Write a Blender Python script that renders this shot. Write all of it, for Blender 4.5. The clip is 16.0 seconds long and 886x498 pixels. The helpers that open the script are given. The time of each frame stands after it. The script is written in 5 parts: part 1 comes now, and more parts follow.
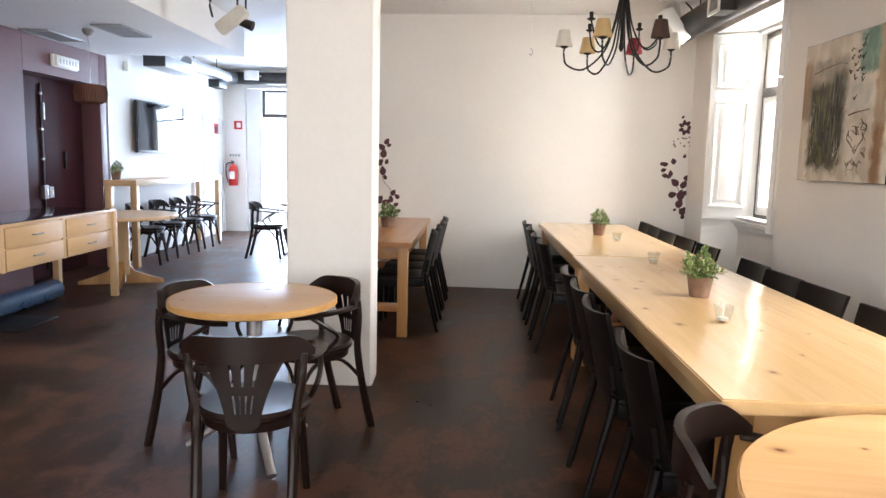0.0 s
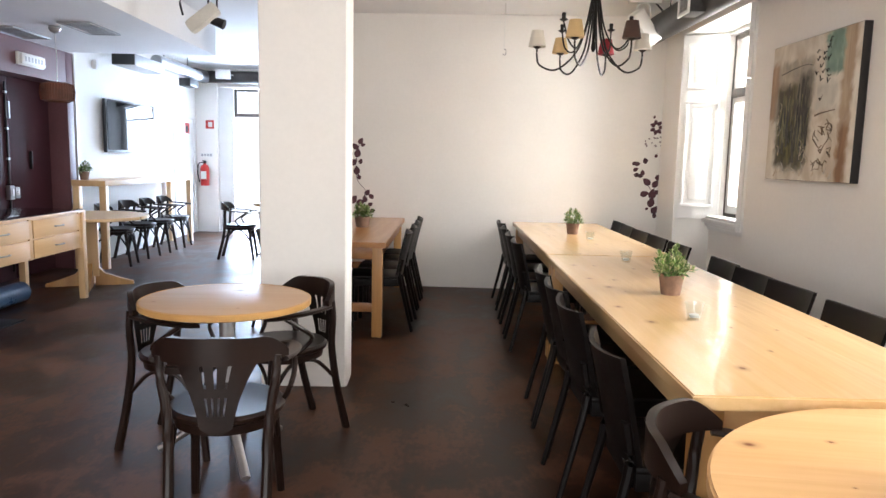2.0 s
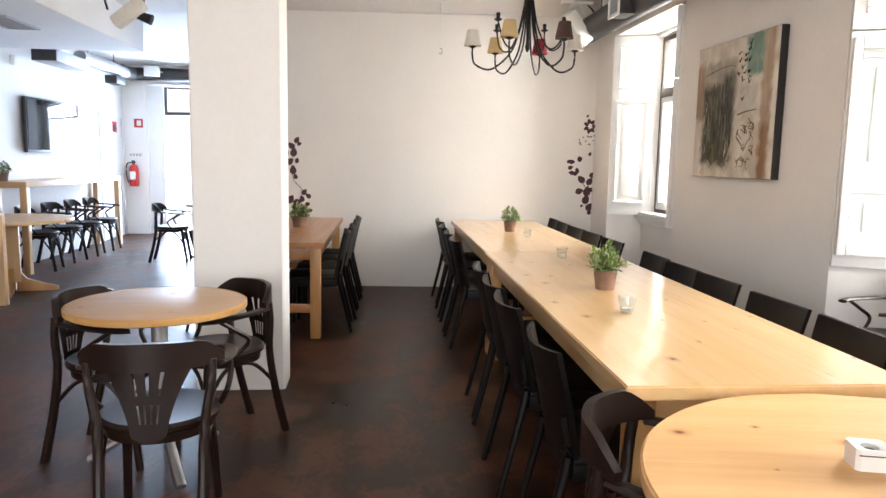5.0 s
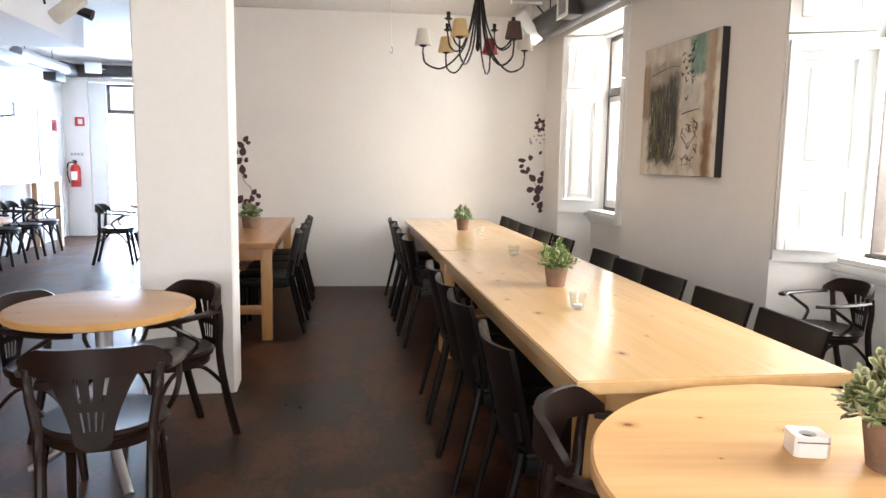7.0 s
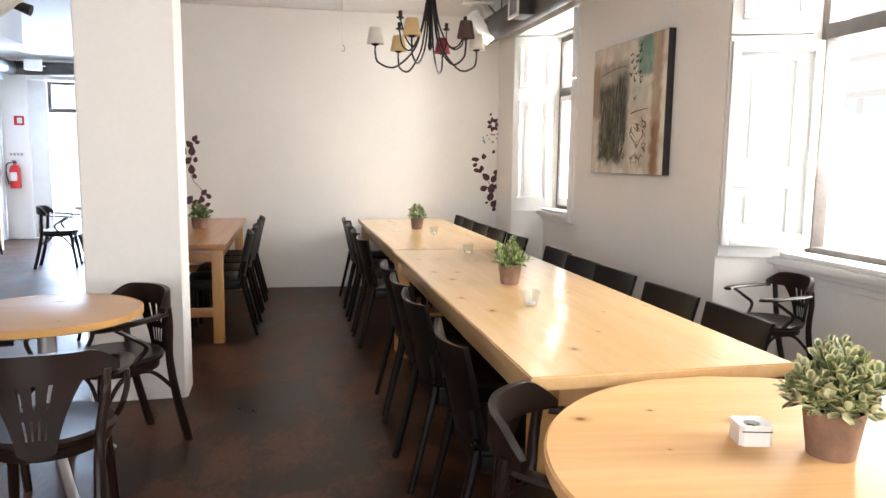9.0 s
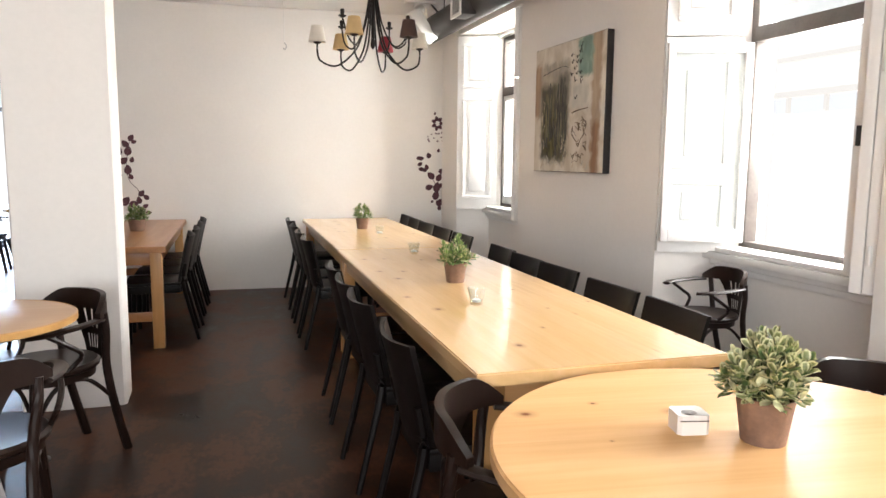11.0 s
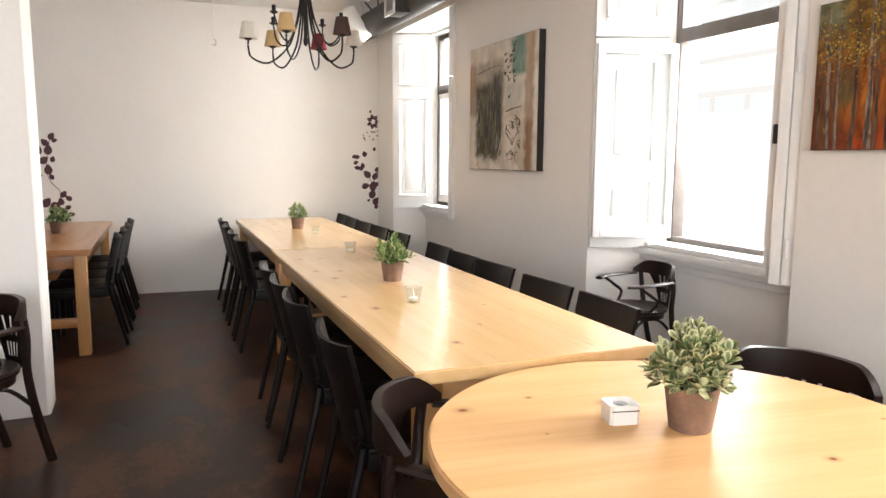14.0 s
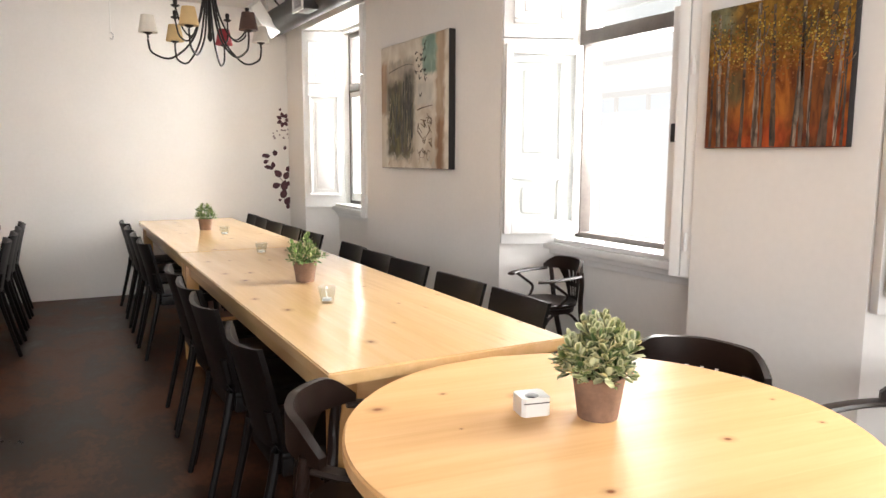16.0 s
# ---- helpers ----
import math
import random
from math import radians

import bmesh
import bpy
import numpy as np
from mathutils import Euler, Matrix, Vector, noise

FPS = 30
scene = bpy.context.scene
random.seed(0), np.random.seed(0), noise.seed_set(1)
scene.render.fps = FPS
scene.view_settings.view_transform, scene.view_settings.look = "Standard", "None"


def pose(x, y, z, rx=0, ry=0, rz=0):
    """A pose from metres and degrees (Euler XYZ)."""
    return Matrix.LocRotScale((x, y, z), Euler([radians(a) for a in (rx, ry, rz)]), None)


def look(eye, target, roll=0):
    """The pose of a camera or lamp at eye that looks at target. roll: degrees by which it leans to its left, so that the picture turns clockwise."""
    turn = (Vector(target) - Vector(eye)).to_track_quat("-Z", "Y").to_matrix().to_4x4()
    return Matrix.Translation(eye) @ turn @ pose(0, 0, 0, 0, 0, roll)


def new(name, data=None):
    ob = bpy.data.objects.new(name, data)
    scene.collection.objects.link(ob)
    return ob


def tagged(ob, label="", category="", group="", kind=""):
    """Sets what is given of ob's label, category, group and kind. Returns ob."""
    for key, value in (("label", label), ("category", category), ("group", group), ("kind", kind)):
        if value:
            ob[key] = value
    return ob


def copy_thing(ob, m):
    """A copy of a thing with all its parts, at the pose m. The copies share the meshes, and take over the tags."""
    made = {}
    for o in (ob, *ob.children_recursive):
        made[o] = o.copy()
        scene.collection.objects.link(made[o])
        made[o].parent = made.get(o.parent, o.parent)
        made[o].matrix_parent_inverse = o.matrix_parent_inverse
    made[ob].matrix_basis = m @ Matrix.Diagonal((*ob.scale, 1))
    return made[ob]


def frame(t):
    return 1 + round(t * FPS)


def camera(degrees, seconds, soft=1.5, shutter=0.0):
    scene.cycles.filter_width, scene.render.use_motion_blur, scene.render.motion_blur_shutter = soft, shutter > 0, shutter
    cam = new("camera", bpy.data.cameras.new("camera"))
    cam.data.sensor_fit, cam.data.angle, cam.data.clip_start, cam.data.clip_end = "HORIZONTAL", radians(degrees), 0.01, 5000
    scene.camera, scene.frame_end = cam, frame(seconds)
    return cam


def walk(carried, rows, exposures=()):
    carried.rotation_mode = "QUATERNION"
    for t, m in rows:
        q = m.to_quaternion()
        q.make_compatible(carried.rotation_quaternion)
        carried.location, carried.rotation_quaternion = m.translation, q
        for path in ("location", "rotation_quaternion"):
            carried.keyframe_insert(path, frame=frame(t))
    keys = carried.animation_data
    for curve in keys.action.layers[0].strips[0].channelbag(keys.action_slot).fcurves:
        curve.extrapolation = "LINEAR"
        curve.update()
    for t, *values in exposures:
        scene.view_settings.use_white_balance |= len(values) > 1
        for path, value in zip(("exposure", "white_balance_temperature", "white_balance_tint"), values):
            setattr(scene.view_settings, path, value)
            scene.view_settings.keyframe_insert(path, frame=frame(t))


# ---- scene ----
cam = camera(64.74, 16.0)
PATH = [
    (0.0, pose(0.0000, 0.0000, 1.4000, 82.753, -1.320, 1.206)),
    (0.5, pose(0.0007, -0.0005, 1.4000, 82.760, -1.317, 0.639)),
    (1.0, pose(0.0014, -0.0010, 1.4000, 82.757, -1.299, 0.062)),
    (1.5, pose(0.0020, -0.0015, 1.4000, 82.769, -1.313, -0.448)),
    (2.0, pose(0.0025, -0.0018, 1.4000, 82.775, -1.293, -0.875)),
    (2.5, pose(0.0031, -0.0023, 1.4000, 82.763, -1.267, -1.359)),
    (3.0, pose(0.0037, -0.0027, 1.4000, 82.767, -1.227, -1.884)),
    (3.5, pose(0.0045, -0.0034, 1.4000, 82.771, -1.171, -2.592)),
    (4.0, pose(0.0059, -0.0043, 1.4000, 82.783, -1.120, -3.689)),
    (6.5, pose(0.0120, -0.0089, 1.4000, 82.758, -0.971, -8.811)),
    (7.0, pose(0.0131, -0.0097, 1.4000, 82.759, -0.930, -9.736)),
    (7.5, pose(0.0141, -0.0105, 1.4000, 82.747, -0.901, -10.604)),
    (8.0, pose(0.0152, -0.0113, 1.4000, 82.750, -0.851, -11.502)),
    (8.5, pose(0.0163, -0.0121, 1.4000, 82.735, -0.822, -12.425)),
    (9.0, pose(0.0176, -0.0130, 1.4000, 82.743, -0.755, -13.457)),
    (11.5, pose(0.0243, -0.0180, 1.4000, 82.689, -0.504, -19.062)),
    (12.0, pose(0.0256, -0.0190, 1.4000, 82.666, -0.484, -20.145)),
    (12.5, pose(0.0264, -0.0196, 1.4000, 82.667, -0.461, -20.809)),
    (13.0, pose(0.0271, -0.0201, 1.4000, 82.660, -0.448, -21.422)),
    (13.5, pose(0.0280, -0.0208, 1.4000, 82.635, -0.438, -22.190)),
    (14.0, pose(0.0290, -0.0215, 1.4000, 82.622, -0.361, -23.022)),
    (14.5, pose(0.0303, -0.0224, 1.4000, 82.605, -0.311, -24.072)),
    (15.0, pose(0.0328, -0.0243, 1.4000, 82.597, -0.341, -26.149)),
    (15.5, pose(0.0354, -0.0263, 1.4000, 82.595, -0.206, -28.371)),
    (16.0, pose(0.0374, -0.0277, 1.4000, 82.538, -0.187, -30.010)),
]
walk(cam, PATH)

# ---- world and light ----
world = bpy.data.worlds.new("sky")
scene.world = world
world.use_nodes = True
wn = world.node_tree.nodes
sky = wn.new("ShaderNodeTexSky")
sky.sky_type = "NISHITA"
sky.sun_disc = False
sky.sun_elevation, sky.sun_rotation = radians(50), radians(200)
wn["Background"].inputs["Strength"].default_value = 0.12
world.node_tree.links.new(sky.outputs[0], wn["Background"].inputs["Color"])

sun = new("sun", bpy.data.lights.new("sun", "SUN"))
sun.data.energy, sun.data.angle, sun.data.color = 3.0, radians(0.5), (1.0, 0.95, 0.88)
sun.matrix_world = look((0, 0, 30), (6, 20, 0))


def window_light(name, place, target, w, h, watts, colour):
    """Daylight standing in for the sky, in a window's opening."""
    lamp = new(name, bpy.data.lights.new(name, "AREA"))
    lamp.data.shape, lamp.data.size, lamp.data.size_y = "RECTANGLE", w, h
    lamp.data.energy, lamp.data.color = watts, colour
    lamp.matrix_world = look(place, target)
    return lamp


window_light("daylight_window_1", (3.45, 6.48, 2.0), (0.0, 6.2, 1.1), 1.3, 1.6, 150, (1.0, 0.985, 0.965))
window_light("daylight_window_2", (3.45, 2.95, 2.1), (-0.6, 2.5, 1.0), 1.2, 1.6, 130, (1.0, 0.985, 0.965))
window_light("daylight_window_3", (3.45, 0.85, 2.1), (-0.6, 1.8, 1.0), 1.2, 1.6, 130, (1.0, 0.985, 0.965))
window_light("daylight_french_window", (-2.75, 14.1, 1.55), (-2.75, 9.0, 0.8), 2.6, 3.0, 640, (0.58, 0.74, 1.0))
window_light("daylight_back_window", (-1.5, -3.62, 1.7), (0.6, 4.0, 1.7), 4.4, 1.7, 140, (0.97, 0.965, 0.965))
scene.view_settings.exposure = 0.79

# ---- materials ----


def material(name, colour, rough=0.6, metal=0.0, spread=0.06, scale=3.0, fine=60.0, bump=0.1, stretch=(1, 1, 1), rough_spread=0.08, **extra):
    """A surface whose colour and gloss drift at two scales, with a fine relief."""
    m = bpy.data.materials.new(name)
    m.use_nodes = True
    t = m.node_tree
    b = t.nodes["Principled BSDF"]
    co = t.nodes.new("ShaderNodeTexCoord")
    mp = t.nodes.new("ShaderNodeMapping")
    mp.inputs["Scale"].default_value = stretch
    t.links.new(co.outputs["Object"], mp.inputs[0])
    big, small = t.nodes.new("ShaderNodeTexNoise"), t.nodes.new("ShaderNodeTexNoise")
    for n, s, d in ((big, scale, 4), (small, fine, 3)):
        n.inputs["Scale"].default_value, n.inputs["Detail"].default_value = s, d
        t.links.new(mp.outputs[0], n.inputs["Vector"])
    add = t.nodes.new("ShaderNodeMath")
    add.operation = "MULTIPLY_ADD"
    t.links.new(small.outputs["Fac"], add.inputs[0])
    add.inputs[1].default_value = 0.4
    t.links.new(big.outputs["Fac"], add.inputs[2])
    ramp = t.nodes.new("ShaderNodeValToRGB")
    ramp.color_ramp.elements[0].position, ramp.color_ramp.elements[1].position = 0.45, 0.95
    dark = [max(0.0, c * (1 - spread * 2.2)) for c in colour]
    light = [min(1.0, c * (1 + spread * 1.6)) for c in colour]
    ramp.color_ramp.elements[0].color, ramp.color_ramp.elements[1].color = (*dark, 1), (*light, 1)
    t.links.new(add.outputs[0], ramp.inputs[0])
    t.links.new(ramp.outputs[0], b.inputs["Base Color"])
    rr = t.nodes.new("ShaderNodeMapRange")
    rr.inputs["From Min"].default_value, rr.inputs["From Max"].default_value = 0.4, 1.0
    rr.inputs["To Min"].default_value, rr.inputs["To Max"].default_value = max(0.02, rough - rough_spread), min(1, rough + rough_spread)
    t.links.new(add.outputs[0], rr.inputs["Value"])
    t.links.new(rr.outputs[0], b.inputs["Roughness"])
    b.inputs["Metallic"].default_value = metal
    bp = t.nodes.new("ShaderNodeBump")
    bp.inputs["Strength"].default_value, bp.inputs["Distance"].default_value = bump, 0.01
    t.links.new(add.outputs[0], bp.inputs["Height"])
    t.links.new(bp.outputs[0], b.inputs["Normal"])
    for key, value in extra.items():
        b.inputs[key.replace("_", " ")].default_value = value
    return m


def pine(name, light, dark, rough, along="y", gloss=0.0, lacquer=0.2, wave=0.003, spec=0.4):
    """Knotty varnished pine, its grain running along one axis."""
    m = bpy.data.materials.new(name)
    m.use_nodes = True
    t = m.node_tree
    n, l, b = t.nodes, t.links, t.nodes["Principled BSDF"]
    co = n.new("ShaderNodeTexCoord")
    info = n.new("ShaderNodeObjectInfo")
    off = n.new("ShaderNodeVectorMath")
    off.operation = "MULTIPLY_ADD"
    l.new(info.outputs["Random"], off.inputs[0])
    off.inputs[1].default_value = (17, 23, 11)
    l.new(co.outputs["Object"], off.inputs[2])
    grain = {"x": (0.5, 7, 7), "y": (7, 0.5, 7), "z": (7, 7, 0.5)}[along]
    knots = {"x": (3.2, 4.0, 3), "y": (4.0, 3.0, 3), "z": (5, 3, 2.0)}[along]
    ripple = {"x": (1.0, 11, 3), "y": (11, 1.0, 3), "z": (8, 8, 1.0)}[along]
    flat = along != "z"
    mp, mk = n.new("ShaderNodeMapping"), n.new("ShaderNodeMapping")
    mp.inputs["Scale"].default_value, mk.inputs["Scale"].default_value = grain, knots
    l.new(off.outputs[0], mp.inputs[0])
    l.new(off.outputs[0], mk.inputs[0])
    vor = n.new("ShaderNodeTexVoronoi")
    vor.voronoi_dimensions = "2D" if flat else "3D"
    vor.inputs["Scale"].default_value = 0.75
    l.new(mk.outputs[0], vor.inputs["Vector"])
    g1, g2 = n.new("ShaderNodeTexNoise"), n.new("ShaderNodeTexNoise")
    g1.inputs["Scale"].default_value, g1.inputs["Detail"].default_value, g1.inputs["Distortion"].default_value = 1.3, 5, 0.6
    g2.inputs["Scale"].default_value, g2.inputs["Detail"].default_value = 9, 4
    l.new(mp.outputs[0], g1.inputs["Vector"])
    l.new(mp.outputs[0], g2.inputs["Vector"])
    mix = n.new("ShaderNodeMath")
    mix.operation = "MULTIPLY_ADD"
    l.new(g2.outputs["Fac"], mix.inputs[0])
    mix.inputs[1].default_value = 0.35
    l.new(g1.outputs["Fac"], mix.inputs[2])
    ramp = n.new("ShaderNodeValToRGB")
    ramp.color_ramp.elements[0].position, ramp.color_ramp.elements[1].position = 0.4, 0.95
    ramp.color_ramp.elements[0].color, ramp.color_ramp.elements[1].color = (*light, 1), (*dark, 1)
    l.new(mix.outputs[0], ramp.inputs[0])
    # knots differ in size from place to place
    tint = n.new("ShaderNodeSeparateColor")
    l.new(vor.outputs["Color"], tint.inputs[0])
    grow, near = n.new("ShaderNodeMath"), n.new("ShaderNodeMath")
    grow.operation, near.operation = "MULTIPLY_ADD", "DIVIDE"
    l.new(tint.outputs[0], grow.inputs[0])
    grow.inputs[1].default_value, grow.inputs[2].default_value = 1.2, 0.12
    l.new(vor.outputs["Distance"], near.inputs[0])
    l.new(grow.outputs[0], near.inputs[1])
    kr = n.new("ShaderNodeValToRGB")
    e = kr.color_ramp.elements
    e[0].position, e[1].position = 0.012, 0.085
    e[0].color, e[1].color = (1, 1, 1, 1), (0, 0, 0, 1)
    ring = e.new(0.036)
    ring.color = (0.28, 0.28, 0.28, 1)
    l.new(near.outputs[0], kr.inputs[0])
    kmix = n.new("ShaderNodeMix")
    kmix.data_type = "RGBA"
    l.new(kr.outputs[0], kmix.inputs[0])
    l.new(ramp.outputs[0], kmix.inputs[6])
    kmix.inputs[7].default_value = (dark[0] * 0.30, dark[1] * 0.17, dark[2] * 0.12, 1)
    l.new(kmix.outputs[2], b.inputs["Base Color"])
    rr = n.new("ShaderNodeMapRange")
    rr.inputs["From Min"].default_value, rr.inputs["From Max"].default_value = 0.4, 0.95
    rr.inputs["To Min"].default_value, rr.inputs["To Max"].default_value = max(0.05, rough - 0.015), rough + 0.02
    l.new(mix.outputs[0], rr.inputs["Value"])
    l.new(rr.outputs[0], b.inputs["Roughness"])
    b.inputs["Coat Weight"].default_value, b.inputs["Coat Roughness"].default_value = gloss, lacquer
    mr, rn, rb = n.new("ShaderNodeMapping"), n.new("ShaderNodeTexNoise"), n.new("ShaderNodeBump")
    mr.inputs["Scale"].default_value = ripple
    l.new(off.outputs[0], mr.inputs[0])
    l.new(mr.outputs[0], rn.inputs["Vector"])
    rn.inputs["Scale"].default_value, rn.inputs["Detail"].default_value = 1.0, 3
    b.inputs["Specular IOR Level"].default_value = spec
    rb.inputs["Strength"].default_value, rb.inputs["Distance"].default_value = 1.0, wave
    l.new(rn.outputs["Fac"], rb.inputs["Height"])
    l.new(rb.outputs[0], b.inputs["Coat Normal"])
    bp = n.new("ShaderNodeBump")
    bp.inputs["Strength"].default_value, bp.inputs["Distance"].default_value = 0.01, 0.003
    l.new(mix.outputs[0], bp.inputs["Height"])
    l.new(bp.outputs[0], b.inputs["Normal"])
    return m


def screed(name):
    """Trowelled red-brown floor under worn wax: cloudy colour, swirls, scuffs and uneven gloss."""
    m = bpy.data.materials.new(name)
    m.use_nodes = True
    n, l, b = m.node_tree.nodes, m.node_tree.links, m.node_tree.nodes["Principled BSDF"]
    co = n.new("ShaderNodeTexCoord")

    def noise(scale, detail, bend, stretch=(1, 1, 1)):
        mp, no = n.new("ShaderNodeMapping"), n.new("ShaderNodeTexNoise")
        mp.inputs["Scale"].default_value = stretch
        l.new(co.outputs["Object"], mp.inputs[0])
        l.new(mp.outputs[0], no.inputs["Vector"])
        no.inputs["Scale"].default_value, no.inputs["Detail"].default_value, no.inputs["Distortion"].default_value = scale, detail, bend
        return no.outputs["Fac"]

    cloud, swirl, scuff = noise(1.4, 5, 0.3), noise(5.5, 8, 0.5, (1, 0.55, 1)), noise(38, 4, 0.2, (1, 0.5, 1))
    a, c = n.new("ShaderNodeMath"), n.new("ShaderNodeMath")
    a.operation = c.operation = "MULTIPLY_ADD"
    l.new(swirl, a.inputs[0])
    a.inputs[1].default_value = 0.75
    l.new(cloud, a.inputs[2])
    l.new(scuff, c.inputs[0])
    c.inputs[1].default_value = 0.34
    l.new(a.outputs[0], c.inputs[2])
    ramp = n.new("ShaderNodeValToRGB")
    e = ramp.color_ramp.elements
    ramp.color_ramp.interpolation = "EASE"
    e[0].position, e[1].position = 0.40, 0.585
    e[0].color, e[1].color = (0.011, 0.0046, 0.0026, 1), (0.100, 0.043, 0.024, 1)
    x = e.new(0.48)
    x.color = (0.030, 0.0120, 0.0063, 1)
    half = n.new("ShaderNodeMath")
    half.operation = "MULTIPLY"
    half.inputs[1].default_value = 0.5
    l.new(c.outputs[0], half.inputs[0])
    l.new(half.outputs[0], ramp.inputs[0])
    l.new(ramp.outputs[0], b.inputs["Base Color"])
    rr = n.new("ShaderNodeMapRange")
    rr.inputs["From Min"].default_value, rr.inputs["From Max"].default_value = 0.6, 1.25
    rr.inputs["To Min"].default_value, rr.inputs["To Max"].default_value = 0.24, 0.5
    l.new(c.outputs[0], rr.inputs["Value"])
    l.new(rr.outputs[0], b.inputs["Roughness"])
    b.inputs["Specular IOR Level"].default_value = 0.24
    bp = n.new("ShaderNodeBump")
    bp.inputs["Strength"].default_value, bp.inputs["Distance"].default_value = 0.2, 0.004
    l.new(c.outputs[0], bp.inputs["Height"])
    l.new(bp.outputs[0], b.inputs["Normal"])
    return m


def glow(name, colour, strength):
    # near-black base: all brightness comes from emission, not from falling light
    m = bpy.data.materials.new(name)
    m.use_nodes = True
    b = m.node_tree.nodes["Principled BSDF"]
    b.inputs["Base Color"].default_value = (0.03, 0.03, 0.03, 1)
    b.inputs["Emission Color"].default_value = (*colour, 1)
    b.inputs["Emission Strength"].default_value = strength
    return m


def clear(name, tint=(1, 1, 1)):
    """Thin clear glass: it lets light straight through and mirrors it at a slant."""
    m = bpy.data.materials.new(name)
    m.use_nodes = True
    n, l = m.node_tree.nodes, m.node_tree.links
    n.remove(n["Principled BSDF"])
    see, gloss, mix, fr = (n.new("ShaderNode" + k) for k in ("BsdfTransparent", "BsdfGlossy", "MixShader", "LayerWeight"))
    see.inputs["Color"].default_value = (*tint, 1)
    gloss.inputs["Roughness"].default_value = 0.02
    fr.inputs["Blend"].default_value = 0.12
    less = n.new("ShaderNodeMath")
    less.operation = "MULTIPLY_ADD"
    less.inputs[1].default_value, less.inputs[2].default_value = 0.5, 0.03
    l.new(fr.outputs["Facing"], less.inputs[0])
    l.new(less.outputs[0], mix.inputs[0])
    l.new(see.outputs[0], mix.inputs[1])
    l.new(gloss.outputs[0], mix.inputs[2])
    l.new(mix.outputs[0], n["Material Output"].inputs["Surface"])
    return m


WALL = material("painted_plaster", (0.84, 0.81, 0.77), 0.75, spread=0.02, scale=1.2, fine=35, bump=0.12)
WHITE = material("white_gloss_paint", (0.82, 0.81, 0.79), 0.38, spread=0.02, scale=4, fine=50, bump=0.05)
CEIL = material("ceiling_paint", (0.84, 0.83, 0.82), 0.8, spread=0.02, scale=1.0, fine=30, bump=0.08)
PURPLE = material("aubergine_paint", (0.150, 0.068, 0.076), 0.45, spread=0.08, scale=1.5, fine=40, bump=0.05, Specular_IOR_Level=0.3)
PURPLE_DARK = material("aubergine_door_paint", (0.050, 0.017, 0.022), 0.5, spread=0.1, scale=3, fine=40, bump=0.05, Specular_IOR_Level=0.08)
FLOOR = screed("polished_brown_screed")
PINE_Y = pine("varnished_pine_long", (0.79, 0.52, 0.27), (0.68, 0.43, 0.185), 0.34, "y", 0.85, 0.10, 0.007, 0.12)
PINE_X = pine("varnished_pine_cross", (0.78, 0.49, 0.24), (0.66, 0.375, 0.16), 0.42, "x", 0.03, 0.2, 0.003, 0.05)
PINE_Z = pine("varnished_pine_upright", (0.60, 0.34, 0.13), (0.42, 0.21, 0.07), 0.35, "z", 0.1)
PALE_Y = pine("pale_lacquered_wood_long", (0.80, 0.55, 0.305), (0.69, 0.44, 0.225), 0.35, "y", 0.1)
PALE_Z = pine("pale_lacquered_wood_upright", (0.80, 0.55, 0.305), (0.69, 0.44, 0.225), 0.35, "z", 0.1)
# darker, redder pine: the shade behind the pillar is in the colour
PINE_SHADED = pine("shaded_varnished_pine", (0.50, 0.235, 0.085), (0.36, 0.15, 0.045), 0.3, "y", 0.4)
VENEER = pine("tabletop_veneer", (0.50, 0.34, 0.22), (0.43, 0.27, 0.165), 0.5, "x", 0.0)
EDGE = pine("table_edge_wood", (0.58, 0.33, 0.12), (0.45, 0.24, 0.08), 0.3, "x", 0.2)
BLACK = material("black_stained_wood", (0.0055, 0.0036, 0.0032), 0.42, spread=0.2, scale=6, fine=80, bump=0.0, Specular_IOR_Level=0.2)
BENT = material("dark_brown_bentwood", (0.0145, 0.0068, 0.0045), 0.36, spread=0.18, scale=5, fine=50, bump=0.0, rough_spread=0.02, Specular_IOR_Level=0.34)
IRON = material("dark_wrought_iron", (0.02, 0.016, 0.014), 0.45, 0.6, spread=0.2, scale=20, fine=90, bump=0.1)
STEEL = material("brushed_steel", (0.46, 0.45, 0.45), 0.5, 1.0, spread=0.05, scale=6, fine=120, bump=0.05)
DUCT = material("dark_grey_duct_metal", (0.050, 0.046, 0.044), 0.45, 0.3, spread=0.15, scale=5, fine=40, bump=0.1)
GALV = material("galvanised_duct_metal", (0.42, 0.42, 0.43), 0.5, 0.8, spread=0.08, scale=8, fine=60, bump=0.1)
TERRA = material("brown_terracotta", (0.24, 0.145, 0.10), 0.8, spread=0.15, scale=12, fine=80, bump=0.2)
SOIL = material("potting_soil", (0.03, 0.02, 0.014), 0.95, spread=0.3, scale=40, fine=120, bump=0.6)
LEAF = material("variegated_leaf", (0.23, 0.26, 0.10), 0.45, spread=0.35, scale=22, fine=90, bump=0.1)
LEAF_EDGE = material("pale_leaf", (0.56, 0.55, 0.32), 0.45, spread=0.25, scale=22, fine=90, bump=0.1)
LEAF_GREEN = material("fresh_green_leaf", (0.16, 0.27, 0.06), 0.45, spread=0.35, scale=22, fine=90, bump=0.1)
LEAF_DARK = material("deep_green_leaf", (0.10, 0.16, 0.05), 0.45, spread=0.35, scale=22, fine=90, bump=0.1)
VINYL = material("plum_vinyl", (0.072, 0.014, 0.024), 0.5, spread=0.15, scale=20, fine=60, bump=0.02)
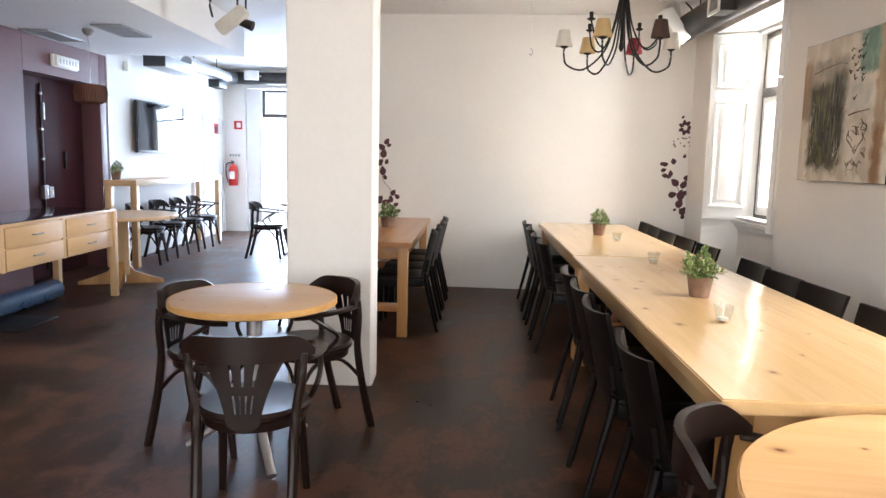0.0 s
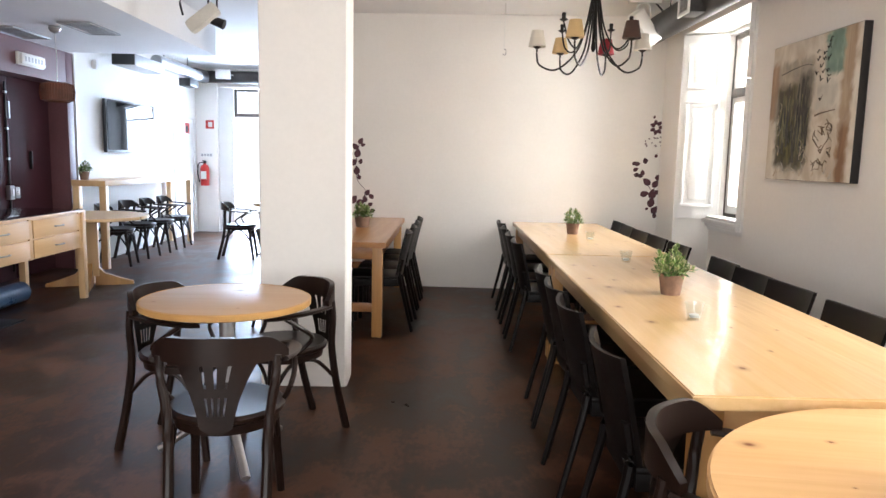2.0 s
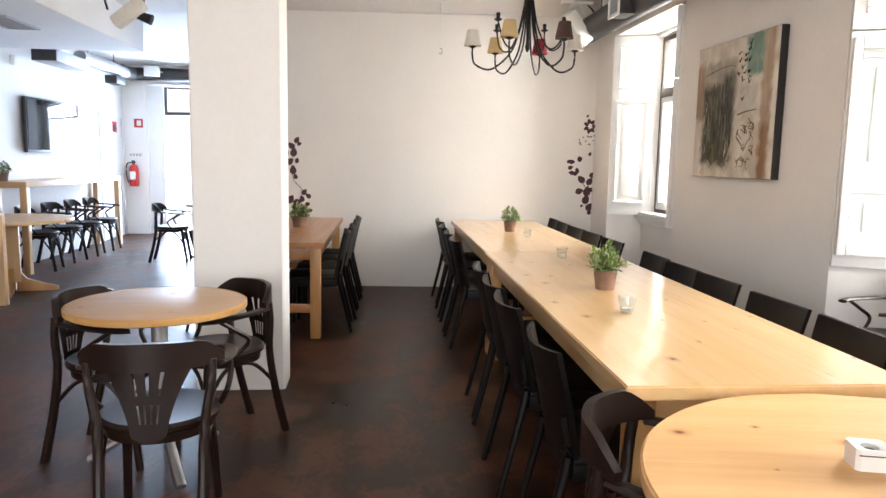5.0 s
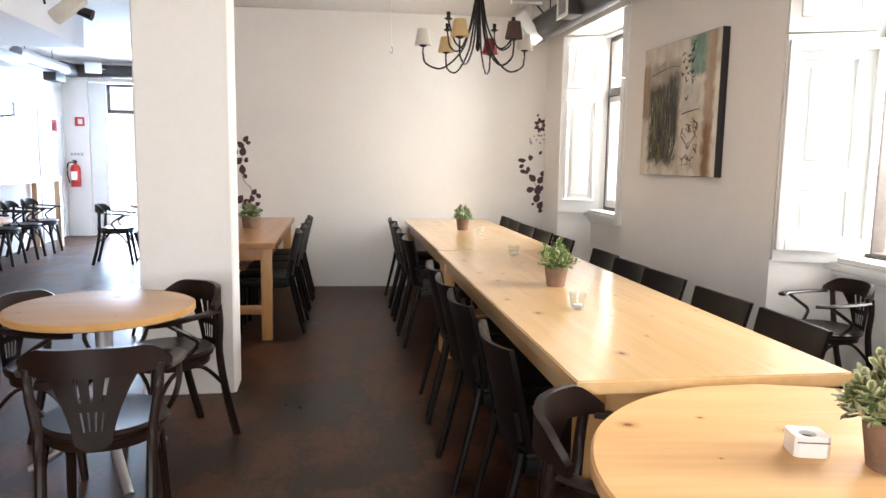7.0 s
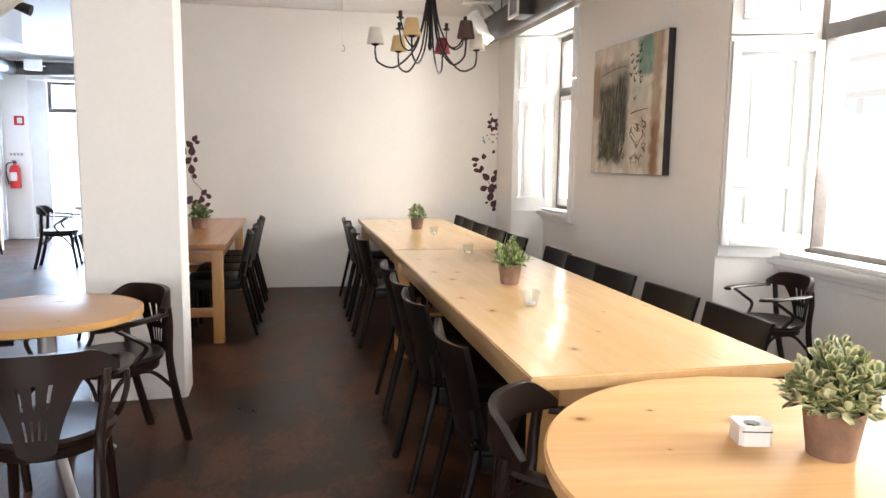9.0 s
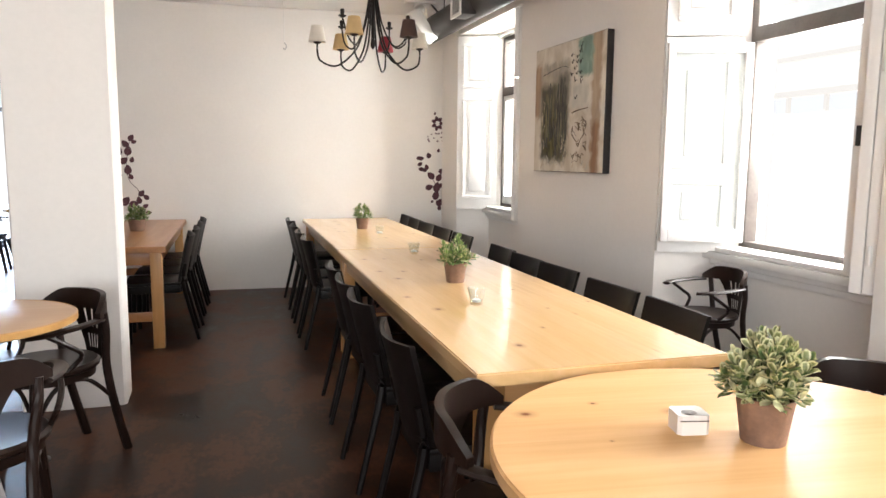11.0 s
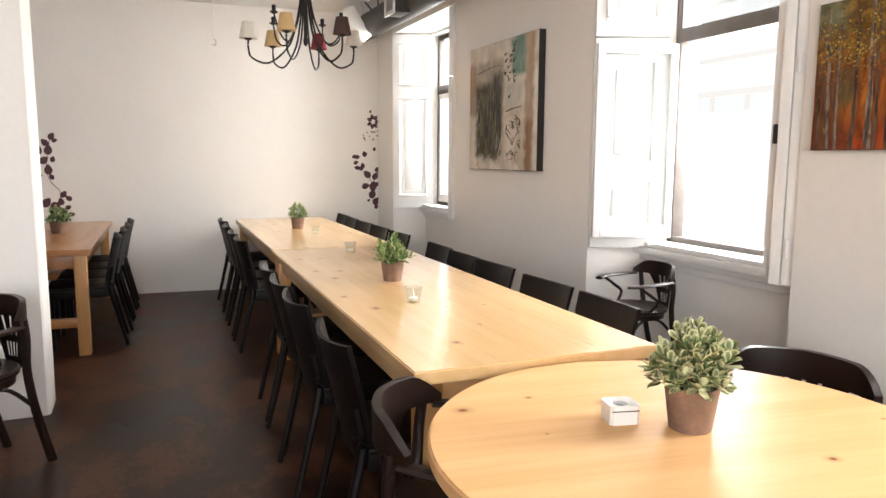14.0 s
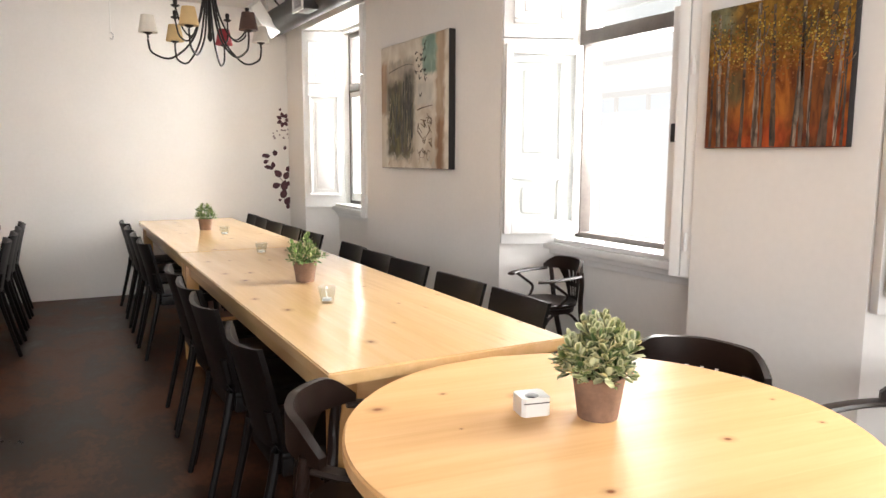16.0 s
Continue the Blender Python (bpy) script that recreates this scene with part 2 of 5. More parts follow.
VINYL_PALE = material("mauve_grey_vinyl", (0.30, 0.24, 0.25), 0.5, spread=0.15, scale=20, fine=60, bump=0.02)
GLASS = clear("clear_glass", (0.93, 0.95, 0.94))
PANE = clear("window_glass", (0.97, 0.99, 0.99))
FRAME_DARK = material("brown_grey_window_paint", (0.12, 0.10, 0.09), 0.45, spread=0.12, scale=8, fine=60, bump=0.08)
PLASTIC_W = material("white_plastic", (0.78, 0.77, 0.74), 0.4, spread=0.02, scale=6, fine=40, bump=0.02)
PLASTIC_B = material("black_plastic", (0.012, 0.012, 0.013), 0.4, spread=0.1, scale=6, fine=60, bump=0.03)
SCREEN = material("glossy_black_screen", (0.008, 0.008, 0.010), 0.06, spread=0.05, scale=2, fine=20, bump=0.0, rough_spread=0.02)
RED = material("red_enamel", (0.55, 0.025, 0.02), 0.3, spread=0.08, scale=6, fine=40, bump=0.03)
BLUE_TUBE = material("blue_rolled_mat", (0.05, 0.10, 0.20), 0.3, spread=0.15, scale=5, fine=40, bump=0.1)
SHADE_CREAM = material("cream_fabric_shade", (0.72, 0.68, 0.60), 0.85, spread=0.05, scale=10, fine=200, bump=0.15)
SHADE_TAN = material("tan_fabric_shade", (0.60, 0.42, 0.20), 0.85, spread=0.06, scale=10, fine=200, bump=0.15)
SHADE_RED = material("dark_red_fabric_shade", (0.28, 0.02, 0.03), 0.85, spread=0.08, scale=10, fine=200, bump=0.15)
SHADE_BROWN = material("dark_brown_fabric_shade", (0.075, 0.04, 0.03), 0.85, spread=0.08, scale=10, fine=200, bump=0.15)
WICKER = material("reddish_brown_slatted_veneer", (0.13, 0.038, 0.018), 0.5, spread=0.2, scale=8, fine=80, bump=0.1)
# sunlight and shade on the street, set as emission strengths
STREET = glow("glowing_street_facade", (1.0, 0.99, 0.97), 0.555)
STREET_TRIM = glow("glowing_street_stone", (1.0, 0.95, 0.89), 0.50)
STREET_FAR = glow("glowing_street_distance", (0.95, 0.97, 1.0), 0.7)
STREET_PALE = glow("glowing_street_dim", (0.95, 0.97, 1.0), 0.545)

# ---- mesh helpers ----


def part(name, bm, mat, parent=None, label=""):
    """Links a bmesh as one mesh object, under a thing or a part if one is given."""
    for f in bm.faces:
        f.smooth = True
    for e in bm.edges:
        e.smooth = len(e.link_faces) == 2 and e.calc_face_angle(0) < 0.6
    me = bpy.data.meshes.new(name)
    bm.to_mesh(me)
    bm.free()
    me.materials.append(mat)
    ob = new(name, me)
    if parent:
        ob.parent = parent
    if label:
        tagged(ob, label)
    return ob


def thing(name, m, label, category, group="", kind=""):
    ob = new(name)
    ob.empty_display_size = 0.1
    ob.matrix_world = m
    return tagged(ob, label, category, group, kind)


def box(x0, x1, y0, y1, z0, z1, bevel=0.004, bm=None, m=None):
    bm = bm or bmesh.new()
    made = bmesh.ops.create_cube(bm, size=1)["verts"]
    for v in made:
        v.co = Vector((x0 + (v.co.x + 0.5) * (x1 - x0), y0 + (v.co.y + 0.5) * (y1 - y0), z0 + (v.co.z + 0.5) * (z1 - z0)))
    if bevel:
        edges = list({e for v in made for e in v.link_edges})
        out = bmesh.ops.bevel(bm, geom=edges, offset=bevel, segments=2, affect="EDGES", profile=0.6)
        made = list({v for f in out["faces"] for v in f.verts} | {v for v in made if v.is_valid})
    if m is not None:
        bmesh.ops.transform(bm, matrix=m, verts=made)
    return bm


def spline(points, n):
    """A smooth line through the points (Catmull-Rom)."""
    p = [Vector(q) for q in points]
    p = [p[0] * 2 - p[1]] + p + [p[-1] * 2 - p[-2]]
    out = []
    for i in range(1, len(p) - 2):
        for k in range(n):
            t = k / n
            a, b, c, d = p[i - 1], p[i], p[i + 1], p[i + 2]
            out.append(0.5 * (2 * b + (c - a) * t + (2 * a - 5 * b + 4 * c - d) * t * t + (3 * b - a - 3 * c + d) * t ** 3))
    return out + [p[-2]]


def tube(points, radius, sides=8, n=5, bm=None, flat=1.0, radius_end=None, up=(0, 0, 1)):
    """A round or oval rod swept along a smooth line. flat: width against height."""
    bm = bm or bmesh.new()
    line = spline(points, n) if n else [Vector(p) for p in points]
    rings, up = [], Vector(up)
    for i, c in enumerate(line):
        d = (line[min(i + 1, len(line) - 1)] - line[max(i - 1, 0)]).normalized()
        side = d.cross(up)
        if side.length < 0.05:
            side = d.cross(Vector((1, 0.3, 0)))
        side.normalize()
        top = side.cross(d).normalized()
        r = radius + ((radius_end or radius) - radius) * i / max(1, len(line) - 1)
        rings.append([bm.verts.new(c + side * math.cos(a) * r * flat + top * math.sin(a) * r) for a in [2 * math.pi * k / sides for k in range(sides)]])
    for a, b in zip(rings, rings[1:]):
        for k in range(sides):
            bm.faces.new((a[k], a[(k + 1) % sides], b[(k + 1) % sides], b[k]))
    bm.faces.new(rings[0][::-1])
    bm.faces.new(rings[-1])
    bmesh.ops.recalc_face_normals(bm, faces=bm.faces)
    return bm


def lathe(profile, n=32, bm=None, at=(0, 0, 0), squash=1.0):
    """A turned solid from (radius, height) pairs; it is closed at both ends."""
    bm = bm or bmesh.new()
    rings = []
    for r, z in profile:
        if r < 1e-5:
            rings.append([bm.verts.new((at[0], at[1], at[2] + z))])
        else:
            rings.append([bm.verts.new((at[0] + r * math.cos(a), at[1] + r * squash * math.sin(a), at[2] + z)) for a in [2 * math.pi * k / n for k in range(n)]])
    for a, b in zip(rings, rings[1:]):
        for k in range(n):
            k2 = (k + 1) % n
            if len(a) == 1 and len(b) == 1:
                continue
            if len(a) == 1:
                bm.faces.new((a[0], b[k2], b[k]))
            elif len(b) == 1:
                bm.faces.new((a[k], a[k2], b[0]))
            else:
                bm.faces.new((a[k], a[k2], b[k2], b[k]))
    for ring, flip in ((rings[0], True), (rings[-1], False)):
        if len(ring) > 1:
            bm.faces.new(ring[::-1] if flip else ring)
    bmesh.ops.recalc_face_normals(bm, faces=bm.faces)
    return bm


def prism(outline, z0, z1, bm=None, m=None, bevel=0.0):
    """An outline in x and y, given thickness from z0 to z1."""
    bm = bm or bmesh.new()
    a = [bm.verts.new((x, y, z0)) for x, y in outline]
    b = [bm.verts.new((x, y, z1)) for x, y in outline]
    n = len(a)
    faces = [bm.faces.new(a[::-1]), bm.faces.new(b)] + [bm.faces.new((a[k], a[(k + 1) % n], b[(k + 1) % n], b[k])) for k in range(n)]
    bmesh.ops.recalc_face_normals(bm, faces=faces)
    if bevel:
        bmesh.ops.bevel(bm, geom=list({e for f in faces[:2] for e in f.edges}), offset=bevel, segments=2, affect="EDGES")
    if m is not None:
        bmesh.ops.transform(bm, matrix=m, verts=bm.verts)
    return bm


def slab(x0, x1, y0, y1, z0, z1, rim):
    """A board butted to its neighbours; only the edges along the table's rim are eased."""
    bm = box(x0, x1, y0, y1, z0, z1, 0)
    edges = [e for e in bm.edges if abs(e.verts[0].co.z - e.verts[1].co.z) < 1e-6 and rim(e.verts[0].co) and rim(e.verts[1].co) and rim((e.verts[0].co + e.verts[1].co) / 2)]
    bmesh.ops.bevel(bm, geom=edges, offset=0.005, segments=3, affect="EDGES")
    return bm


def band(line, z_low, z_high, thick, bm=None):
    """A bent board: a smooth plan line, with its lower and upper edge height at each point."""
    bm = bm or bmesh.new()
    rows = []
    for i, c in enumerate(line):
        d = (line[min(i + 1, len(line) - 1)] - line[max(i - 1, 0)]).normalized()
        s = Vector((-d.y, d.x, 0)) * thick / 2
        lo, hi = z_low[i], z_high[i]
        rows.append([bm.verts.new((c.x + s.x, c.y + s.y, lo)), bm.verts.new((c.x - s.x, c.y - s.y, lo)), bm.verts.new((c.x - s.x, c.y - s.y, hi)), bm.verts.new((c.x + s.x, c.y + s.y, hi))])
    for a, b in zip(rows, rows[1:]):
        for k in range(4):
            bm.faces.new((a[k], a[(k + 1) % 4], b[(k + 1) % 4], b[k]))
    bm.faces.new(rows[0][::-1])
    bm.faces.new(rows[-1])
    bmesh.ops.recalc_face_normals(bm, faces=bm.faces)
    return bm


def structure(name, bm, mat, label, category=""):
    return tagged(part(name, bm, mat), label, category or name.split("_")[0], kind="structure")

# ---- structure ----
XR, XL, TOP = 2.45, -4.3, 2.95  # inner faces of the window wall and the long wall opposite, ceiling height


def ring(points, z0, z1):
    return prism(points, z0, z1)


structure("floor", box(-4.6, 3.06, -3.8, 13.2, -0.12, 0.0, 0), FLOOR, "dark brown polished screed floor with worn mottling")
structure("ceiling", box(-4.6, 3.06, -3.8, 13.2, TOP, TOP + 0.15, 0), CEIL, "matt white painted plaster ceiling")
# low ceiling along the aubergine wall
structure("ceiling_low", box(XL, -2.57, -3.5, 8.5, 2.56, TOP - 0.004, 0.006), CEIL, "lowered white plaster ceiling section", "ceiling")

# end wall of the dining area, slightly out of square, with its side wall
structure("wall_end", ring([(-1.72, 7.81), (2.95, 7.505), (2.95, 7.8), (-1.52, 8.05), (-1.52, 12.95), (-1.72, 12.95)], 0.0, TOP - 0.004), WALL, "off-white painted plaster end wall", "wall")
for x0, x1, z0, z1 in ((-4.6, -3.75, 0, TOP - 0.004), (0.75, 3.06, 0, TOP - 0.004), (-3.747, 0.747, 0, 0.8), (-3.747, 0.747, 2.6, TOP - 0.004)):
    structure("wall_back", box(x0, x1, -3.8, -3.5, z0, z1, 0), WALL, "off-white painted plaster wall", "wall")
structure("wall_long_aubergine", box(-4.6, XL, -3.5, 6.95, 0, 2.556, 0), PURPLE, "dark aubergine painted wall", "wall")
structure("wall_long_aubergine_end", box(-4.6, XL, 8.43, 8.60, 0, 2.556, 0.004), PURPLE, "dark aubergine painted wall end", "wall")
structure("wall_long_aubergine_head", box(-4.6, XL, 6.953, 8.427, 2.19, 2.556, 0), PURPLE, "dark aubergine wall above a doorway", "wall")
structure("wall_long_upper", box(-4.6, XL, -3.5, 8.60, 2.56, TOP - 0.004, 0), WALL, "off-white plaster above a lowered ceiling", "wall")
structure("wall_long_white", box(-4.6, XL - 0.003, 8.603, 12.95, 0, TOP - 0.004, 0), WALL, "white painted plaster wall", "wall")
structure("wall_far_pier", box(-4.298, -3.9, 12.9, 13.2, 0, TOP - 0.004, 0.01), WALL, "white plaster pier beside a french window", "wall")
structure("wall_far_right", box(-1.95, -1.72, 12.9, 13.2, 0, TOP - 0.004, 0.01), WALL, "white plaster pier beside a french window", "wall")
structure("wall_far_head", box(-3.897, -1.953, 12.9, 13.2, 2.62, TOP - 0.004, 0.01), WALL, "white plaster lintel over a french window", "wall")
structure("pillar", prism([(-1.022, 4.19), (-1.014, 4.182), (-0.512, 4.182), (-0.502, 4.192), (-0.498, 4.205), (-0.498, 4.43), (-1.022, 4.43)], 0.0, TOP - 0.004, bevel=0.0), WALL, "square off-white plastered pillar with rounded arrises")

# window wall: piers with splayed reveals, lintels, aprons
SPLAY, X_WIN, X_OUT, HEAD = 0.2, 2.85, 3.05, 2.67
PIERS = [(7.02, 7.65), (3.46, 5.42), (1.27, 2.02), (-3.5, -0.18)]
for i, (a, b) in enumerate(PIERS):
    b2 = b + SPLAY if i else b
    a2 = a - SPLAY if i < 3 else a
    structure("wall_window_pier", prism([(XR, a), (XR, b), (X_WIN, b2), (X_OUT, b2), (X_OUT, a2), (X_WIN, a2)][::-1], 0, TOP - 0.004), WALL, "pale grey-white plaster pier between windows", "wall")
RECESS = [(5.42, 7.02), (2.02, 3.46), (-0.18, 1.27)]
for a, b in RECESS:
    structure("wall_window_head", box(XR + 0.002, X_OUT, a + 0.002, b - 0.002, HEAD, TOP - 0.006, 0.004), WALL, "plaster lintel over a deep window recess", "wall")
    structure("wall_window_apron", prism([(2.76, a + SPLAY * 0.775), (2.76, b - SPLAY * 0.775), (X_WIN, b - SPLAY - 0.003), (X_OUT, b - SPLAY - 0.003), (X_OUT, a + SPLAY + 0.003), (X_WIN, a + SPLAY + 0.003)][::-1], 0, 0.85), WALL, "white plaster apron under a window", "wall")


def panelled_leaf(parent, name, length, z0, z1, panels, thick=0.04, label=""):
    """A shutter leaf along local x with raised and fielded panels on its +y face."""
    leaf = part(name, box(0, length, -thick / 2, thick / 2, z0, z1, 0.004), WHITE, parent, label)
    face = thick / 2
    for pz0, pz1 in panels:
        # bolection moulding round a sunk field with a raised centre
        bm = bmesh.new()
        for x0, x1, a, b in ((0.055, length - 0.055, pz0, pz0 + 0.03), (0.055, length - 0.055, pz1 - 0.03, pz1), (0.055, 0.085, pz0 + 0.031, pz1 - 0.031), (length - 0.085, length - 0.055, pz0 + 0.031, pz1 - 0.031)):
            box(x0, x1, face - 0.002, face + 0.020, a, b, 0.008, bm)
        part("panel_moulding", bm, WHITE, leaf)
        part("raised_panel", box(0.12, length - 0.12, face - 0.002, face + 0.016, pz0 + 0.07, pz1 - 0.07, 0.012), WHITE, leaf)
    return leaf


def sash(parent, name, length, z0, z1, stile=0.055, thick=0.045):
    """A glazed casement along local x."""
    leaf = part(name, box(0, stile, -thick / 2, thick / 2, z0, z1, 0.006), WHITE, parent)
    part("stile", box(length - stile, length, -thick / 2, thick / 2, z0, z1, 0.006), WHITE, leaf)
    part("bottom_rail", box(stile + 0.001, length - stile - 0.001, -thick / 2, thick / 2, z0, z0 + 0.075, 0.006), WHITE, leaf)
    part("top_rail", box(stile + 0.001, length - stile - 0.001, -thick / 2, thick / 2, z1 - 0.055, z1, 0.006), WHITE, leaf)
    pane = part("pane", box(stile, length - stile, -0.003, 0.003, z0 + 0.07, z1 - 0.05, 0), PANE, leaf)
    pane.visible_shadow = False
    return leaf


def along(x0, y0, x1, y1):
    """A pose at the first point whose local x looks at the second."""
    return pose(x0, y0, 0, 0, 0, math.degrees(math.atan2(y1 - y0, x1 - x0)))


for i, (a, b) in enumerate(RECESS):
    wa, wb = a + SPLAY, b - SPLAY
    w = thing("window_%d" % (i + 1), Matrix(), "white casement window standing open in a deep recess", "window", "casement windows", "structure")
    part("window_sill", box(2.69, 2.94, wa - 0.08, wb + 0.08, 0.853, 0.895, 0.008), WHITE, w)
    part("window_frame", box(2.87, 2.95, wb - 0.05, wb - 0.002, 0.898, 2.64, 0.004), FRAME_DARK, w, "brown-grey painted frame")
    part("window_frame", box(2.87, 2.95, wa + 0.002, wa + 0.05, 0.898, 2.64, 0.004), FRAME_DARK, w)
    part("bottom_rail", box(2.86, 2.95, wa + 0.052, wb - 0.052, 0.898, 0.955, 0.004), FRAME_DARK, w)
    part("sill_moulding", box(2.70, 2.86, wa + 0.01, wb - 0.01, 0.897, 0.925, 0.01), WHITE, w)
    part("sill_moulding", box(2.715, 2.758, wa - 0.05, wb + 0.05, 0.822, 0.851, 0.01), WHITE, w)
    part("sill_moulding", box(2.735, 2.758, wa - 0.03, wb + 0.03, 0.785, 0.820, 0.008), WHITE, w)
    part("transom", box(2.85, 2.95, wa + 0.052, wb - 0.052, 2.055, 2.135, 0.006), FRAME_DARK, w, "brown-grey transom bar")
    part("top_rail", box(2.87, 2.95, wa + 0.052, wb - 0.052, 2.59, 2.64, 0.004), FRAME_DARK, w)
    part("head_board", box(2.80, 2.96, wa + 0.002, wb - 0.002, 2.641, HEAD - 0.003, 0), WHITE, w)
    pane = part("pane", box(2.90, 2.906, wa + 0.05, wb - 0.05, 2.13, 2.595, 0), PANE, w)
    pane.visible_shadow = False
    # casements folded back along the reveals
    if i:
        far_leaf = sash(w, "casement", 0.46, 0.95, 2.05, 0.042, 0.04)
        far_leaf.matrix_world = along(2.845, wb - 0.055, 2.44, b - 0.095)
    if i:
        near_leaf = sash(w, "casement", 0.40, 0.95, 2.05, 0.045, 0.04)
        near_leaf.matrix_world = along(2.845, wa + 0.075, 2.45, a + 0.135)
        part("handle", box(0.4005, 0.428, 0.0, 0.024, 1.47, 1.55, 0.004), PLASTIC_B, near_leaf, "black handle")
    else:
        shut = sash(w, "casement", wb - wa - 0.104, 0.957, 2.053)
        shut.matrix_world = along(2.885, wb - 0.052, 2.885, wa + 0.052)
    # folded shutters on the reveals
    far = thing("shutter_far", along(XR - 0.012, b - 0.03, 2.84, wb - 0.012) @ pose(0, 0, 0, 0, 0, 0), "white panelled wooden shutter folded against the reveal", "shutter", "window shutters", "structure")
    far.name = "shutter"
    for z0, z1, panels in ((0.885, 2.085, ((1.0, 1.30), (1.36, 1.98))), (2.095, 2.655, ((2.17, 2.58),))) if i else ((0.885, 2.655, ((1.0, 2.03), (2.14, 2.58))),):
        leaf = panelled_leaf(far, "leaf", 0.42, z0, z1, [(p, q) for p, q in panels])
        leaf.matrix_local = pose(0.42, 0, 0, 0, 0, 180)
    near = thing("shutter", along(XR - 0.004, a + 0.052, 2.84, wa + 0.05), "white panelled wooden shutter folded double against the reveal", "shutter", "window shutters", "structure")
    for z0, z1, panels in ((0.885, 2.085, ((1.0, 1.30), (1.36, 1.98))), (2.095, 2.655, ((2.17, 2.58),))):
        inner = panelled_leaf(near, "leaf", 0.40, z0, z1, panels, 0.044)
        inner.matrix_local = pose(0, 0.024, 0)
    part("back_leaf", box(0.004, 0.40, -0.046, -0.002, 0.885, 2.655, 0.004), WHITE, near)
    for z in (1.0, 1.75, 2.35):
        part("hinge", lathe([(0.007, 0), (0.009, 0.01), (0.009, 0.07), (0.007, 0.08)], 10, at=(-0.004, -0.02, z)), WHITE, near)

# street beyond the windows; its surfaces emit the sunlight they seem to reflect
structure("backdrop_facade", box(9.0, 9.3, -8, 22, -4, 8, 0), STREET, "pale facade across the street, overexposed by its own glow in place of sunlight", "backdrop")
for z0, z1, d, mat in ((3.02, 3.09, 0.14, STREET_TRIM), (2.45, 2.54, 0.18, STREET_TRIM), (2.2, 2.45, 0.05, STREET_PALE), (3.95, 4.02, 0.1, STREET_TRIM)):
    structure("backdrop_ledge", box(9.0 - d, 8.998, -8, 22, z0, z1, 0.01), mat, "stone facade ledge that glows in place of sunlight", "ledge")
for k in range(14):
    structure("backdrop_bracket", box(8.9, 8.996, 4.0 + k * 0.75, 4.06 + k * 0.75, 2.2, 2.448, 0), STREET_TRIM, "stone facade bracket that glows in place of sunlight", "bracket")
structure("backdrop_far", box(-12, 6, 20.0, 20.3, -4, 9, 0), STREET_FAR, "street backdrop beyond the french window, overexposed by its own glow", "backdrop")

# french window with balcony rail
fw = thing("window_4", Matrix(), "white french window with a dark framed fanlight", "window", "", "structure")
for x0, x1 in ((-3.897, -3.62), (-2.15, -1.953)):
    part("side_panel", box(x0, x1, 12.95, 13.0, 0.02, 2.615, 0.006), WHITE, fw, "white panelled shutter")
part("fanlight_frame", box(-3.617, -2.153, 13.0, 13.05, 2.10, 2.165, 0.005), FRAME_DARK, fw, "dark painted bar")
part("fanlight_frame", box(-3.617, -3.56, 13.0, 13.05, 2.167, 2.6, 0.005), FRAME_DARK, fw)
part("fanlight_frame", box(-3.557, -2.153, 13.0, 13.05, 2.55, 2.6, 0.005), FRAME_DARK, fw)
pane = part("pane", box(-3.56, -2.15, 13.02, 13.026, 2.16, 2.56, 0), PANE, fw)
pane.visible_shadow = False
rail = thing("balcony_rail", pose(-2.9, 13.6, 0), "pale wrought-iron balcony railing outside a window", "railing", "", "structure")
part("handrail", box(-1.0, 1.0, -0.02, 0.02, 0.86, 0.9, 0.006), GALV, rail)
part("bottom_bar", box(-1.0, 1.0, -0.012, 0.012, 0.55, 0.57, 0.004), GALV, rail)
for k in range(26):
    part("baluster", tube([(-0.98 + k * 0.078, 0, 0), (-0.98 + k * 0.078, 0, 0.86)], 0.008, 6, 0), GALV, rail)
structure("balcony_floor", box(-4.2, -1.6, 13.2, 13.75, -0.12, 0.0, 0.01), WALL, "pale stone balcony floor", "floor")

# skirting on the white walls, doors in the long wall
structure("door_1", box(XL - 0.06, XL - 0.002, 11.86, 12.8, 0.005, 2.02, 0.004), WHITE, "flush white door in a white wall", "door")
for y0, y1, z1 in ((11.8, 11.857, 2.08), (12.803, 12.86, 2.08)):
    structure("trim", box(XL - 0.02, XL + 0.02, y0, y1, 0, z1, 0.004), WHITE, "white door casing", "trim")
structure("trim", box(XL - 0.02, XL + 0.02, 11.859, 12.801, 2.025, 2.08, 0.004), WHITE, "white door casing", "trim")
d2 = thing("door_2", Matrix(), "dark aubergine double door with steel bolts in a recess", "door", "", "structure")
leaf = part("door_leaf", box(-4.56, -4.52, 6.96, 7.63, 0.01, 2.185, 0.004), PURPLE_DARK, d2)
part("conduit", tube([(-4.508, 7.565, 0.1), (-4.508, 7.565, 2.12)], 0.011, 8, 0), IRON, leaf, "dark metal conduit")
for z in (1.30, 1.62, 2.0):
    part("clip", box(-4.52, -4.494, 7.545, 7.585, z, z + 0.025, 0.003), STEEL, leaf, "steel clip")
part("bolt_keeper", box(-4.52, -4.495, 7.60, 7.625, 1.74, 1.92, 0.003), STEEL, leaf, "steel bolt end")
for y, z, h in ((7.505, 0.88, 0.15), (7.60, 0.89, 0.12), (7.54, 0.60, 0.12)):
    part("switch_box", box(-4.519, -4.465, y, y + 0.08, z, z + h, 0.006), STEEL, leaf, "steel switch box")
    part("switch", box(-4.464, -4.455, y + 0.025, y + 0.055, z + 0.04, z + h - 0.04, 0.003), PLASTIC_W, leaf)
